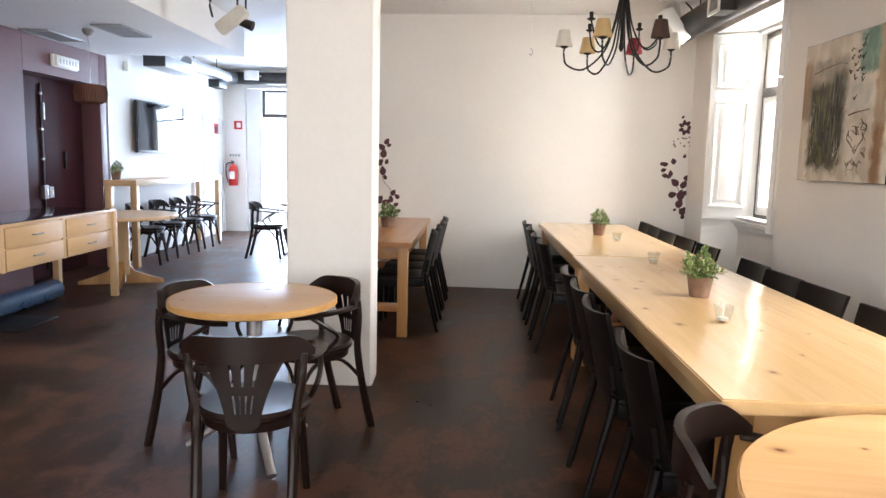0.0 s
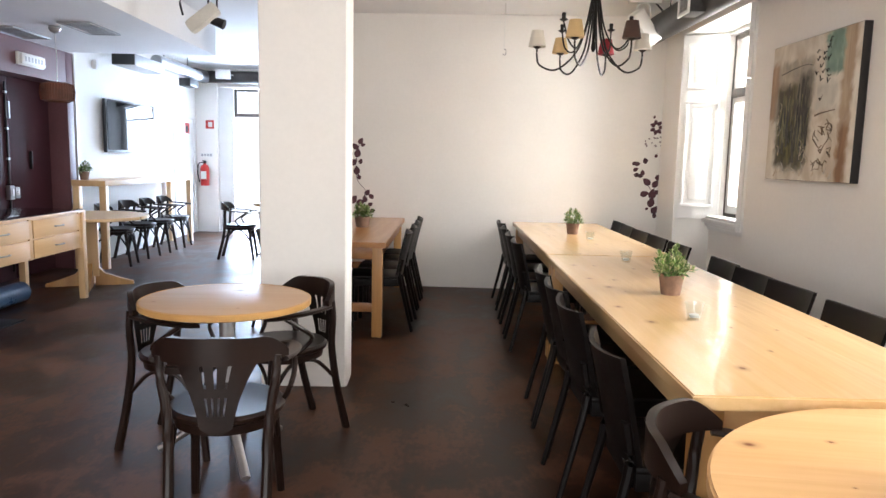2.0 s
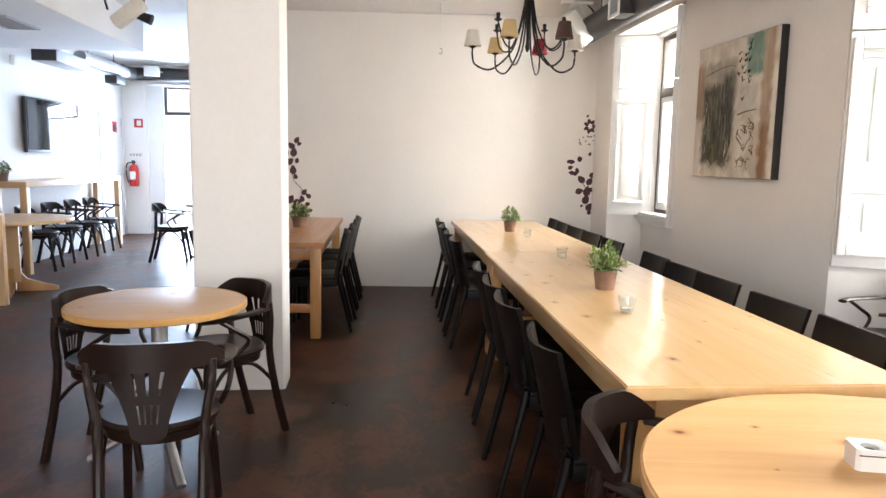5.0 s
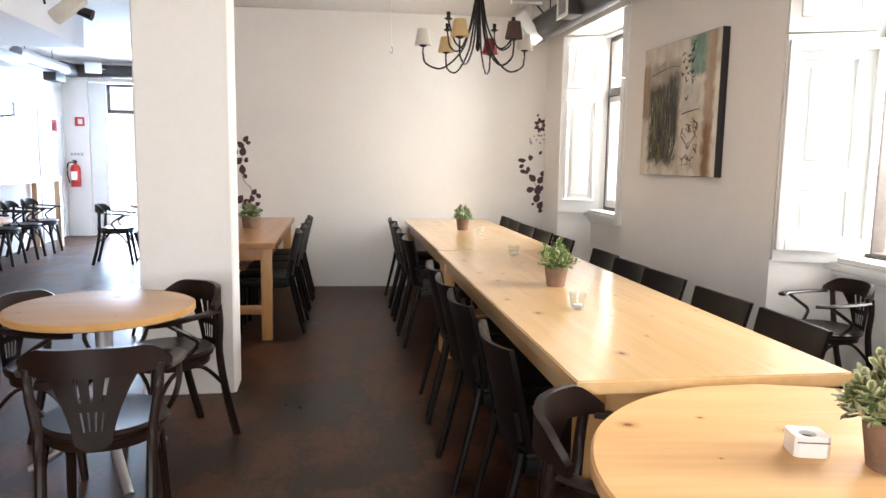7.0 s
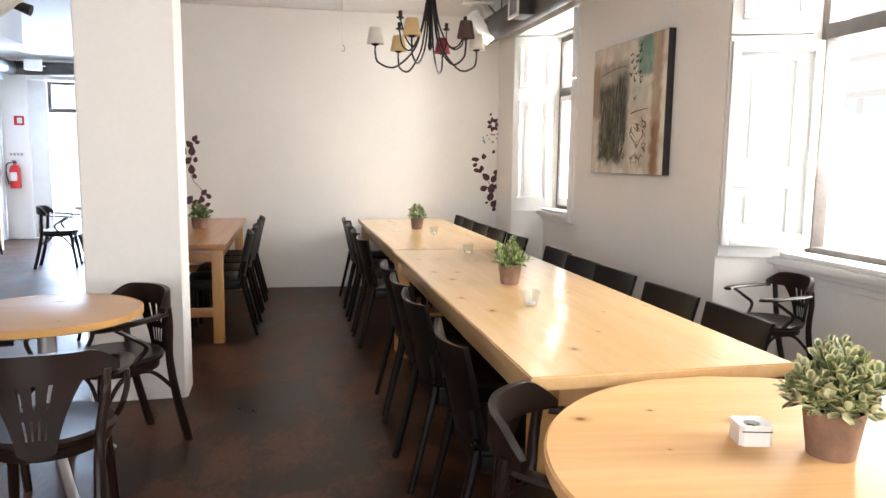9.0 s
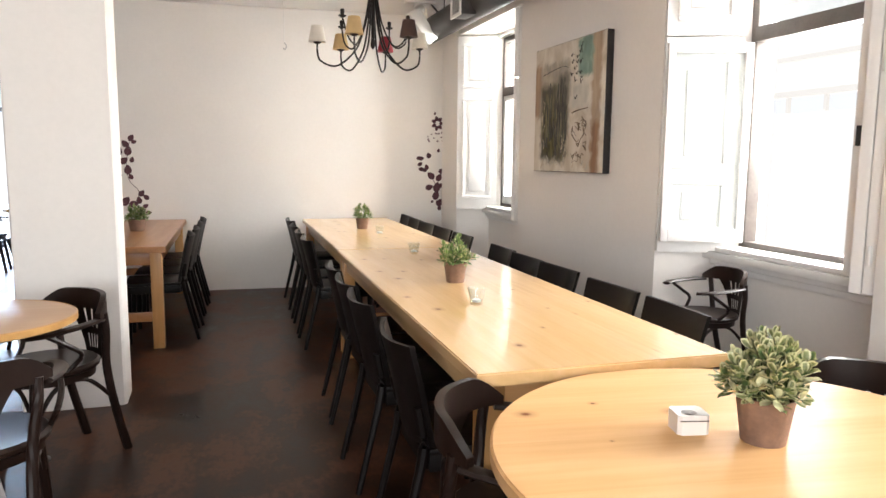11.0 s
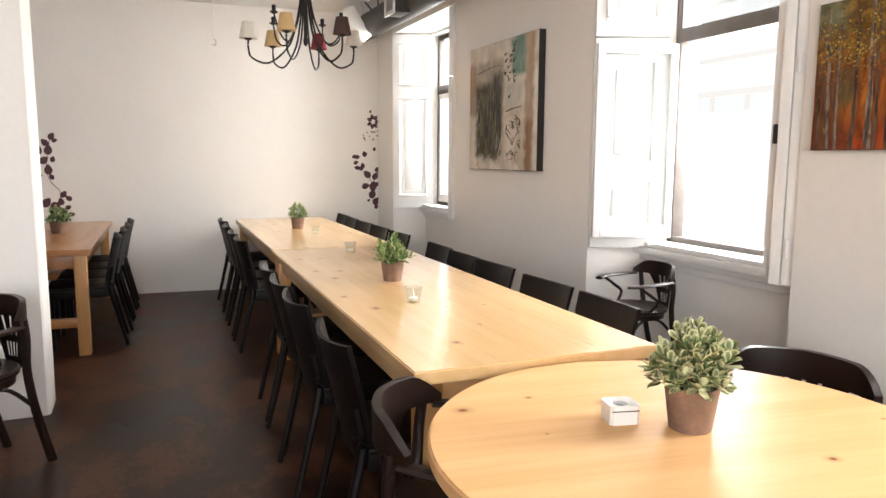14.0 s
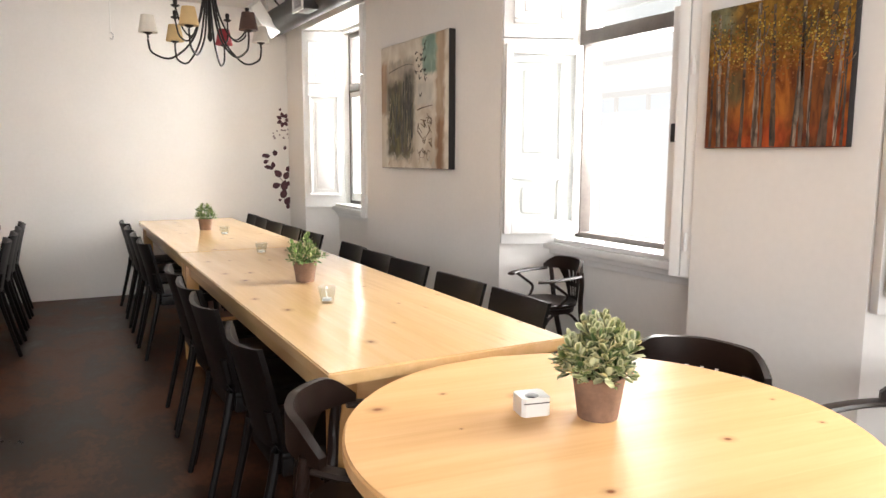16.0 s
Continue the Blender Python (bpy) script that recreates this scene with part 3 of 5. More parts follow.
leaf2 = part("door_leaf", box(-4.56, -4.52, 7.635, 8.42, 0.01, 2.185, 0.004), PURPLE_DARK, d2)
part("handle", box(-4.52, -4.49, 7.98, 8.0, 1.2, 1.4, 0.004), PLASTIC_B, leaf2)
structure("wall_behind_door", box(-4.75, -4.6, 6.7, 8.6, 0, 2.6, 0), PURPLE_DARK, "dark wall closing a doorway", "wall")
structure("trim_corner", box(XL - 0.01, XL + 0.012, 8.602, 8.63, 0, 2.556, 0.003), WHITE, "white strip at the end of an aubergine wall", "trim")


# raised step in the second recess
structure("floor_step", box(2.25, 2.755, 2.30, 3.35, 0.0, 0.26, 0.006), FLOOR, "raised dark step in a window recess", "floor")
# ---- furniture ----


def long_table(name, m, length, width, label, group, wood=None):
    t = thing(name, m, label, "table", group)
    for k in range(4):
        w = width / 4
        part("top_board", slab(-width / 2 + k * w, -width / 2 + (k + 1) * w, -length / 2, length / 2, 0.715, 0.76, lambda c: abs(c.x) > width / 2 - 0.001 or abs(c.y) > length / 2 - 0.001), wood or PINE_Y, t)
    for y in (-length / 2 + 0.06, length / 2 - 0.085):
        part("end_rail", box(-width / 2 + 0.11, width / 2 - 0.11, y, y + 0.025, 0.62, 0.714, 0.003), wood or PINE_X, t)
        part("foot_rail", box(-width / 2 + 0.11, width / 2 - 0.11, y + 0.005, y + 0.035, 0.2, 0.27, 0.004), wood or PINE_X, t)
    for x in (-width / 2 + 0.05, width / 2 - 0.075):
        part("side_rail", box(x, x + 0.025, -length / 2 + 0.12, length / 2 - 0.12, 0.62, 0.714, 0.003), wood or PINE_Y, t)
    for x in (-width / 2 + 0.03, width / 2 - 0.11):
        for y in (-length / 2 + 0.04, length / 2 - 0.12):
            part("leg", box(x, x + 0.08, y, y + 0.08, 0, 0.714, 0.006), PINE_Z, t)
    return t


TURN = -1.3
long_table("long_table", pose(1.236, 3.365, 0, 0, 0, TURN), 2.98, 0.905, "long varnished knotty pine dining table", "long tables")
long_table("long_table", pose(1.311, 6.19, 0, 0, 0, TURN), 2.66, 0.908, "long varnished knotty pine dining table by the end wall", "long tables")
# this table's shaded tone is painted into its wood
long_table("long_table", pose(-0.775, 6.54, 0, 0, 0, TURN), 2.36, 0.92, "long varnished pine table behind the pillar, its shade put into a reddish colour", "long tables", PINE_SHADED)


def round_table(m):
    t = thing("round_table", m, "large round varnished knotty pine table", "table")
    R = 0.635
    edges = [-R, -0.38, -0.13, 0.12, 0.37, R]
    for a, b in zip(edges, edges[1:]):
        ys = [a + (b - a) * k / 10 for k in range(11)]
        right = [(math.sqrt(max(0, R * R - y * y)), y) for y in ys]
        bm = prism(right + [(-x, y) for x, y in right[::-1] if x > 1e-4], 0.71, 0.75)
        rim = [e for e in bm.edges if abs(e.verts[0].co.z - e.verts[1].co.z) < 1e-6 and min((v.co.x ** 2 + v.co.y ** 2) ** 0.5 for v in e.verts) > R - 0.003 and ((e.verts[0].co + e.verts[1].co) / 2).to_2d().length > R - 0.02]
        bmesh.ops.bevel(bm, geom=rim, offset=0.006, segments=3, affect="EDGES")
        part("top_board", bm, PINE_X, t)
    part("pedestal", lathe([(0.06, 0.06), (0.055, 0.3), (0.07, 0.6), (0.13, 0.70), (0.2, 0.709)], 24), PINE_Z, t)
    for k in range(4):
        a = math.pi / 4 + k * math.pi / 2
        c, s = math.cos(a), math.sin(a)
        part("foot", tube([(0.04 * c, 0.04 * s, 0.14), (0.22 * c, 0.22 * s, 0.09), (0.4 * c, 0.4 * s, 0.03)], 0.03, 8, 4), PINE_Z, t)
    return t


round_table(pose(1.205, 1.205, 0, 0, 0, -8))


def cafe_table(m, label, group=""):
    t = thing("cafe_table", m, label, "table", group)
    part("tabletop", lathe([(0, 0.722), (0.370, 0.722), (0.374, 0.726), (0.374, 0.7495), (0.368, 0.7515), (0, 0.7515)], 64), VENEER, t)
    bm = bmesh.new()
    rings = [[bm.verts.new((r * math.cos(a), r * math.sin(a), z)) for a in [2 * math.pi * k / 64 for k in range(64)]] for r, z in ((0.375, 0.720), (0.382, 0.724), (0.382, 0.748), (0.375, 0.752))]
    for a, b in zip(rings, rings[1:] + rings[:1]):
        for k in range(64):
            bm.faces.new((a[k], a[(k + 1) % 64], b[(k + 1) % 64], b[k]))
    bmesh.ops.recalc_face_normals(bm, faces=bm.faces)
    part("edge_band", bm, EDGE, t, "honey-coloured wooden edge")
    part("column", lathe([(0.036, 0.12), (0.036, 0.70), (0.12, 0.705), (0.12, 0.7195)], 24), STEEL, t, "brushed steel column")
    for k in range(3):
        a = radians(-62) + k * math.pi * 2 / 3
        c, s = math.cos(a), math.sin(a)
        part("foot", tube([(0.03 * c, 0.03 * s, 0.22), (0.16 * c, 0.16 * s, 0.13), (0.33 * c, 0.33 * s, 0.016)], 0.018, 10, 5, flat=1.2), STEEL, t)
    return t


cafe_table(pose(-0.93, 3.175, 0), "round cafe table with veneer top on a steel pedestal")


def armchair(m, label, group):
    """Bentwood captain's chair; it looks along local +y."""
    t = thing("armchair", m, label, "chair", group)
    part("seat", lathe([(0, 0.435), (0.195, 0.435), (0.215, 0.445), (0.218, 0.46), (0.205, 0.472), (0.15, 0.468), (0, 0.462)], 36), BENT, t)
    part("seat_ring", lathe([(0.17, 0.40), (0.195, 0.40), (0.198, 0.434), (0.17, 0.434)], 36), BENT, t)
    # crest: a deep bent board round the back, lower towards its ends
    n = 20
    arc = [radians(-90 - 63 + 126 * k / n) for k in range(n + 1)]
    line = [Vector((0.262 * math.cos(a), 0.235 * math.sin(a) + 0.0, 0)) for a in arc]
    hi, lo = [], []
    for k in range(n + 1):
        u = abs(k / n - 0.5) * 2
        hi.append(0.772 - 0.010 * u - 0.062 * max(0, (u - 0.62) / 0.38) ** 1.4)
        lo.append(0.672 + 0.002 * u)
    part("crest_rail", band(line, lo, hi, 0.024), BENT, t)
    for s in (-1, 1):
        pts = [(s * 0.222, -0.13, 0.668), (s * 0.243, -0.05, 0.662), (s * 0.248, 0.05, 0.655), (s * 0.236, 0.14, 0.648), (s * 0.20, 0.19, 0.643)]
        part("arm", tube(pts, 0.011, 8, 5, flat=2.4, radius_end=0.012), BENT, t)
        part("arm_support", tube([(s * 0.236, 0.12, 0.640), (s * 0.250, 0.04, 0.585), (s * 0.240, -0.02, 0.53), (s * 0.205, 0.03, 0.455)], 0.011, 8, 5), BENT, t)
        part("rear_post", tube([(s * 0.168, -0.268, 0), (s * 0.172, -0.205, 0.25), (s * 0.178, -0.172, 0.45), (s * 0.20, -0.165, 0.60), (s * 0.205, -0.155, 0.69)], 0.021, 10, 4, radius_end=0.016), BENT, t)
        part("front_leg", tube([(s * 0.175, 0.20, 0), (s * 0.162, 0.165, 0.25), (s * 0.15, 0.14, 0.44)], 0.017, 10, 4, radius_end=0.021), BENT, t)
        part("side_brace", tube([(s * 0.172, -0.205, 0.27), (s * 0.178, -0.09, 0.385), (s * 0.18, 0.0, 0.405), (s * 0.17, 0.08, 0.37), (s * 0.168, 0.165, 0.24)], 0.010, 6, 4), BENT, t)
    part("front_brace", tube([(-0.16, 0.16, 0.25), (-0.09, 0.165, 0.37), (0, 0.168, 0.40), (0.09, 0.165, 0.37), (0.16, 0.16, 0.25)], 0.010, 6, 4), BENT, t)
    # splat: a thin fan-shaped board with narrow slits, hung behind the seat
    bm = bmesh.new()
    cols, rows = 44, 24
    grid = []
    for j in range(rows + 1):
        v = j / rows
        half = 0.056 * math.sqrt(min(1, v / 0.1 + 0.12)) + 0.024 * v + 0.07 * v * v
        row = []
        for k in range(cols + 1):
            x = (k / cols * 2 - 1) * half
            back = -0.235 * math.sqrt(1 - (x / 0.262) ** 2) + 0.012
            row.append(bm.verts.new((x, -0.226 + (back + 0.226) * v, 0.418 + 0.267 * v)))
        grid.append(row)
    for j in range(rows):
        for k in range(cols):
            u, v = (k + 0.5) / cols * 2 - 1, (j + 0.5) / rows
            upper = 0.62 < v and min(abs(abs(u) - 0.36), abs(u)) < 0.05
            lower = 0.26 < v < 0.52 and min(abs(abs(u) - 0.14), abs(abs(u) - 0.42)) < 0.05
            if not (upper or lower):
                bm.faces.new((grid[j][k], grid[j][k + 1], grid[j + 1][k + 1], grid[j + 1][k]))
    bmesh.ops.solidify(bm, geom=bm.faces[:], thickness=0.012)
    bmesh.ops.recalc_face_normals(bm, faces=bm.faces)
    part("splat", bm, BENT, t)
    return t


def facing(x, y, dx, dy):
    return pose(x, y, 0, 0, 0, math.degrees(math.atan2(dy, dx)) - 90)


first = armchair(facing(-0.765, 2.605, -0.10, 1), "dark brown bentwood armchair with a fanned splat", "bentwood armchairs")
for x, y, dx, dy, text in (
    (-1.165, 3.31, 0.95, -0.22, "dark brown bentwood armchair tucked under a cafe table"),
    (-0.735, 3.49, -0.76, -0.65, "dark brown bentwood armchair beside the pillar"),
    (0.79, 1.605, 0.85, -0.53, "dark brown bentwood armchair drawn up to the round table"),
    (1.83, 1.49, -0.9, -0.44, "dark brown bentwood armchair at the round table by the window"),
    (2.05, 0.885, -0.9, 0.25, "dark brown bentwood armchair by the window wall"),
    (2.45, 2.99, -0.97, 0.12, "dark brown bentwood armchair pushed into the window recess"),
    (-3.94, 8.80, 1, 0.15, "dark bentwood armchair at the high bar table"),
    (-3.95, 9.50, 1, -0.05, "dark bentwood armchair at the high bar table"),
    (-3.93, 10.12, 1, 0.10, "dark bentwood armchair at the high bar table"),
    (-3.92, 10.72, 1, 0.05, "dark bentwood armchair at the high bar table"),
    (-2.62, 9.62, 1, 0.1, "dark bentwood armchair at a far cafe table"),
    (-2.02, 9.35, -0.4, 1, "dark bentwood armchair at a far cafe table"),
):
    size, up = (0.76, 0.26) if "recess" in text else (1.0, 0.0)
    c = copy_thing(first, pose(0, 0, up) @ facing(x, y, dx, dy) @ Matrix.Scale(size, 4))
    tagged(c, text)
cafe_table(pose(-2.1, 9.85, 0), "round cafe table on a steel pedestal near the french window")


def black_chair(m, label, group):
    """Plain stained chair with a bent slab back; it looks along local +y."""
    t = thing("dining_chair", m, label, "chair", group)
    part("seat", box(-0.205, 0.205, -0.17, 0.23, 0.435, 0.46, 0.01), BLACK, t)
    n = 10
    bm = bmesh.new()
    rows = []
    for j in range(7):
        v = j / 6
        z = 0.455 + 0.345 * v
        half = 0.196 + 0.018 * v
        lean = -0.182 - 0.062 * v - 0.016 * v * v
        front, back = [], []
        for k in range(n + 1):
            u = k / n * 2 - 1
            y = lean + 0.042 * u * u - 0.042 * 0.35
            zz = z + 0.012 * v * u * u
            front.append(bm.verts.new((u * half, y + 0.009, zz)))
            back.append(bm.verts.new((u * half, y - 0.009, zz)))
        rows.append(front + back[::-1])
    for a, b in zip(rows, rows[1:]):
        for k in range(len(a)):
            bm.faces.new((a[k], a[(k + 1) % len(a)], b[(k + 1) % len(a)], b[k]))
    bm.faces.new(rows[0][::-1])
    bm.faces.new(rows[-1])
    bmesh.ops.recalc_face_normals(bm, faces=bm.faces)
    part("backrest", bm, BLACK, t)
    for s in (-1, 1):
        part("rear_leg", tube([(s * 0.185, -0.285, 0), (s * 0.182, -0.225, 0.25), (s * 0.178, -0.182, 0.46), (s * 0.178, -0.20, 0.60)], 0.013, 8, 4, flat=1.25, radius_end=0.02), BLACK, t)
        part("front_leg", tube([(s * 0.18, 0.205, 0), (s * 0.18, 0.20, 0.435)], 0.015, 8, 2, flat=1.1, radius_end=0.02), BLACK, t)
        part("side_rail", box(s * 0.182 - 0.011, s * 0.182 + 0.011, -0.165, 0.19, 0.375, 0.434, 0.003), BLACK, t)
    part("front_rail", box(-0.165, 0.165, 0.19, 0.212, 0.375, 0.434, 0.003), BLACK, t)
    part("rear_rail", box(-0.165, 0.165, -0.178, -0.16, 0.375, 0.434, 0.003), BLACK, t)
    return t


jit = random.Random(4)
lead = black_chair(facing(1.585, 2.39, -1, 0.03), "plain black-stained wooden chair at the long pine table", "black dining chairs")
seats = [(1.585 + (y - 2.4) * 0.022, y, -1) for y in (2.875, 3.46, 3.89, 4.36, 5.21, 5.73, 6.21, 6.70, 7.12)]
seats += [(0.825 + (y - 2.2) * 0.022, y, 1) for y in (2.27, 2.93, 3.38, 3.83, 5.25, 5.75, 6.3, 6.92)]
for x, y, s in seats:
    copy_thing(lead, facing(x + jit.uniform(-0.012, 0.012), y, s, jit.uniform(-0.04, 0.04)))
for x, y, s in ((-0.43, 5.78, -1), (-0.41, 6.25, -1), (-0.39, 6.72, -1), (-0.36, 7.18, -1), (-1.17, 5.85, 1), (-1.15, 6.4, 1), (-1.13, 6.95, 1)):
    c = copy_thing(lead, facing(x + jit.uniform(-0.012, 0.012), y, s, jit.uniform(-0.05, 0.05)))
    tagged(c, "plain black-stained wooden chair at the table behind the pillar")
# ---- furniture of the far room ----
desk = thing("sideboard", pose(-3.61, 4.95, 0), "pale wooden sideboard with drawers on tall legs", "sideboard")
part("top", box(-0.36, 0.29, -1.82, 1.80, 0.835, 0.855, 0.003), PALE_Y, desk)
part("glass_top", box(-0.35, 0.28, -1.81, 1.79, 0.8555, 0.861, 0.002), SCREEN, desk, "dark glossy inset top")
part("carcass", box(-0.34, 0.255, -1.78, 1.77, 0.49, 0.834, 0.003), PALE_Y, desk)
for k in range(4):
    y1 = 1.70 - k * 0.82
    part("divider", box(0.256, 0.272, y1 + 0.008, y1 + 0.054, 0.49, 0.834, 0.002), PALE_Z, desk)
    for z0, z1 in ((0.50, 0.656), (0.670, 0.822)):
        d = part("drawer_front", box(0.256, 0.278, y1 - 0.756, y1, z0, z1, 0.003), PALE_Y, desk)
        part("handle", tube([(0.278, y1 - 0.43, (z0 + z1) / 2), (0.298, y1 - 0.41, (z0 + z1) / 2), (0.298, y1 - 0.31, (z0 + z1) / 2), (0.278, y1 - 0.30, (z0 + z1) / 2)], 0.006, 6, 3), STEEL, d, "steel handle")
for x in (-0.33, 0.235):
    for y in (-1.79, 1.735):
        part("leg", box(x, x + 0.06, y, y + 0.06, 0, 0.834 if x > 0 else 0.489, 0.004), PALE_Z, desk)

bar = thing("bar_table", pose(-4.08, 9.93, 0), "high narrow pale wooden bar table against the wall", "table")
part("tabletop", box(-0.2, 0.2, -1.53, 1.53, 1.0, 1.07, 0.004), PALE_Y, bar)
for x in (-0.195, 0.12):
    for y in (-1.52, 1.44):
        part("leg", box(x, x + 0.075, y, y + 0.08, 0, 0.999, 0.004), PALE_Z, bar)

ped = thing("pedestal_table", pose(-3.6, 7.38, 0, 0, 0, 20), "round pale wooden table on a trestle pedestal", "table")
part("tabletop", lathe([(0, 0.715), (0.585, 0.715), (0.595, 0.722), (0.595, 0.744), (0.588, 0.75), (0, 0.75)], 40), PALE_Y, ped)
part("column", box(-0.09, 0.09, -0.05, 0.05, 0.1, 0.714, 0.006), PALE_Z, ped)
for a in (0, 90, 180, 270):
    bm = prism([(0.05, 0.0), (0.42, 0.0), (0.42, 0.035), (0.30, 0.07), (0.14, 0.13), (0.05, 0.24)], -0.03, 0.03, m=pose(0, 0, 0, 0, 0, a) @ pose(0, 0, 0, 90, 0, 0))
    part("foot", bm, PINE_Z, ped)

roll = thing("rolled_mat", pose(-3.82, 6.5, 0.095), "blue rolled-up plastic mat lying on the floor", "mat")
bm = tube([(0, 0, 0), (0, -2.2, 0)], 0.094, 20, 0)
part("roll", bm, BLUE_TUBE, roll)
part("end_cap", lathe([(0, -0.006), (0.07, -0.006), (0.085, 0.0), (0.07, 0.004), (0, 0.004)], 20), PLASTIC_B, roll).matrix_local = pose(0, 0.004, 0, -90, 0, 0)
tagged(part("floor_mat", box(-3.95, -3.36, 5.2, 5.75, 0.0, 0.012, 0.004), PLASTIC_B), "thin dark rubber mat on the floor", "mat")

# television on the white wall
tv = thing("television", pose(XL + 0.06, 10.07, 1.75), "large flat black television on a wall bracket", "television")
part("bracket", box(-0.055, 0.0, -0.2, 0.2, -0.15, 0.15, 0.004), PLASTIC_B, tv)
part("casing", box(0.001, 0.05, -0.70, 0.70, -0.345, 0.345, 0.008), PLASTIC_B, tv)
part("screen", box(0.049, 0.054, -0.675, 0.675, -0.31, 0.325, 0.001), SCREEN, tv, "glossy dark screen")
tv.matrix_world = pose(XL + 0.07, 9.93, 1.75, 0, 0, -3)

# ---- ducts and ceiling fittings ----


def ribbed(points, r, mat, parent, name):
    """A duct with shallow spiral ribs."""
    a, b = Vector(points[0]), Vector(points[1])
    n = max(2, int((b - a).length / 0.07))
    bm = bmesh.new()
    d = (b - a).normalized()
    q = d.to_track_quat("Z", "Y")
    rings = []
    for i in range(n * 2 + 1):
        c = a + (b - a) * i / (n * 2)
        rr = r + (0.004 if i % 2 else 0)
        rings.append([bm.verts.new(c + q @ Vector((rr * math.cos(t), rr * math.sin(t), 0))) for t in [2 * math.pi * k / 24 for k in range(24)]])
    for p, s in zip(rings, rings[1:]):
        for k in range(24):
            bm.faces.new((p[k], p[(k + 1) % 24], s[(k + 1) % 24], s[k]))
    bm.faces.new(rings[0][::-1])
    bm.faces.new(rings[-1])
    bmesh.ops.recalc_face_normals(bm, faces=bm.faces)
    return part(name, bm, mat, parent)


duct = thing("ventilation_duct", Matrix(), "dark grey round ventilation duct under the ceiling", "duct")
ribbed([(2.19, 7.22, 2.725), (2.19, -3.45, 2.725)], 0.12, DUCT, duct, "pipe")
out = part("outlet_box", box(1.99, 2.12, 5.62, 5.86, 2.60, 2.80, 0.004), DUCT, duct)
part("grille_frame", box(1.975, 1.989, 5.615, 5.64, 2.59, 2.81, 0.002), PLASTIC_W, out, "white grille frame")
part("grille_frame", box(1.975, 1.989, 5.84, 5.865, 2.59, 2.81, 0.002), PLASTIC_W, out)
part("grille_frame", box(1.975, 1.989, 5.641, 5.839, 2.59, 2.615, 0.002), PLASTIC_W, out)
part("grille_frame", box(1.975, 1.989, 5.641, 5.839, 2.785, 2.81, 0.002), PLASTIC_W, out)
for k in range(8):
    part("slat", box(1.978, 1.989, 5.642, 5.838, 2.622 + k * 0.02, 2.632 + k * 0.02, 0.001), GALV, out)
for y in (6.7, 4.6, 2.4):
    part("strap", tube([(2.19, y, 2.846), (2.19, y, 2.949)], 0.006, 6, 0), IRON, duct)

duct2 = thing("ventilation_duct", Matrix(), "metal ventilation duct with outlet boxes along the white wall", "duct")
part("outlet_box", box(-4.15, -3.85, 9.3, 10.3, 2.53, 2.675, 0.006), GALV, duct2)
part("outlet_mouth", box(-4.145, -3.855, 9.285, 9.298, 2.535, 2.67, 0.003), PLASTIC_B, duct2, "dark outlet opening")
ribbed([(-3.97, 10.302, 2.72), (-3.97, 12.1, 2.72)], 0.085, GALV, duct2, "pipe")
part("outlet_box", box(-4.06, -3.88, 11.45, 11.85, 2.49, 2.612, 0.004), PLASTIC_B, duct2)
ribbed([(-4.03, 12.102, 2.74), (-4.03, 12.62, 2.76)], 0.11, DUCT, duct2, "pipe")
ribbed([(-4.15, 12.66, 2.77), (-1.74, 12.66, 2.77)], 0.105, DUCT, duct2, "pipe")
for y in (10.6, 11.6):
    part("strap", tube([(-3.97, y, 2.805), (-3.97, y, 2.949)], 0.006, 6, 0), IRON, duct2)


def speaker(m, label):
    s = thing("loudspeaker", m, label, "loudspeaker", "white loudspeakers")
    part("cabinet", box(-0.08, 0.08, -0.07, 0.07, -0.12, 0.12, 0.015), PLASTIC_W, s)
    part("front_grille", box(-0.07, 0.07, -0.084, -0.071, -0.11, 0.11, 0.006), PLASTIC_W, s)
    part("bracket", tube([(0, 0.07, 0), (0, 0.11, 0.05), (0, 0.11, 0.16)], 0.008, 6, 3), PLASTIC_W, s)
    return s


speaker(pose(-3.63, 12.38, 2.79, 0, 90, 10), "small white loudspeaker under the ceiling")

# slanting white panel lamp and its bracket over the long table
pl = thing("projector_lamp", pose(2.0, 6.85, 2.70), "white box lamp tilted on a ceiling bracket", "lamp")
part("housing", box(-0.06, 0.06, -0.09, 0.09, -0.17, 0.17, 0.012, m=pose(0, 0, 0, 10, -38, 0)), PLASTIC_W, pl)
part("yoke", tube([(-0.08, 0, 0.09), (-0.07, 0, 0.20), (0.03, 0, 0.215), (0.06, 0, 0.10)], 0.01, 6, 4, flat=1.6), PLASTIC_W, pl)
part("mount", box(-0.16, 0.14, -0.04, 0.04, 0.222, 0.249, 0.004), PLASTIC_W, pl)
part("cable", tube([(0.10, 0, 0.225), (0.17, 0, 0.15), (0.19, 0, 0.06), (0.15, 0.05, 0.0)], 0.008, 6, 5), PLASTIC_B, pl, "black cable")

sp = thing("projector_lamp", pose(-1.98, 6.2, 2.56), "white cylindrical spotlight on a ceiling bracket", "lamp")
part("housing", box(-0.058, 0.058, -0.058, 0.058, -0.15, 0.15, 0.03, m=pose(0, 0, 0, 0, 52, 0)), SHADE_CREAM, sp)
part("yoke", tube([(-0.17, 0, 0.02), (-0.19, 0, 0.15), (-0.10, 0, 0.25), (0.03, 0, 0.22), (0.05, 0, 0.1)], 0.009, 6, 5), PLASTIC_B, sp)
part("rod", tube([(-0.02, 0, 0.22), (-0.02, 0, 0.389)], 0.012, 8, 0), PLASTIC_W, sp)
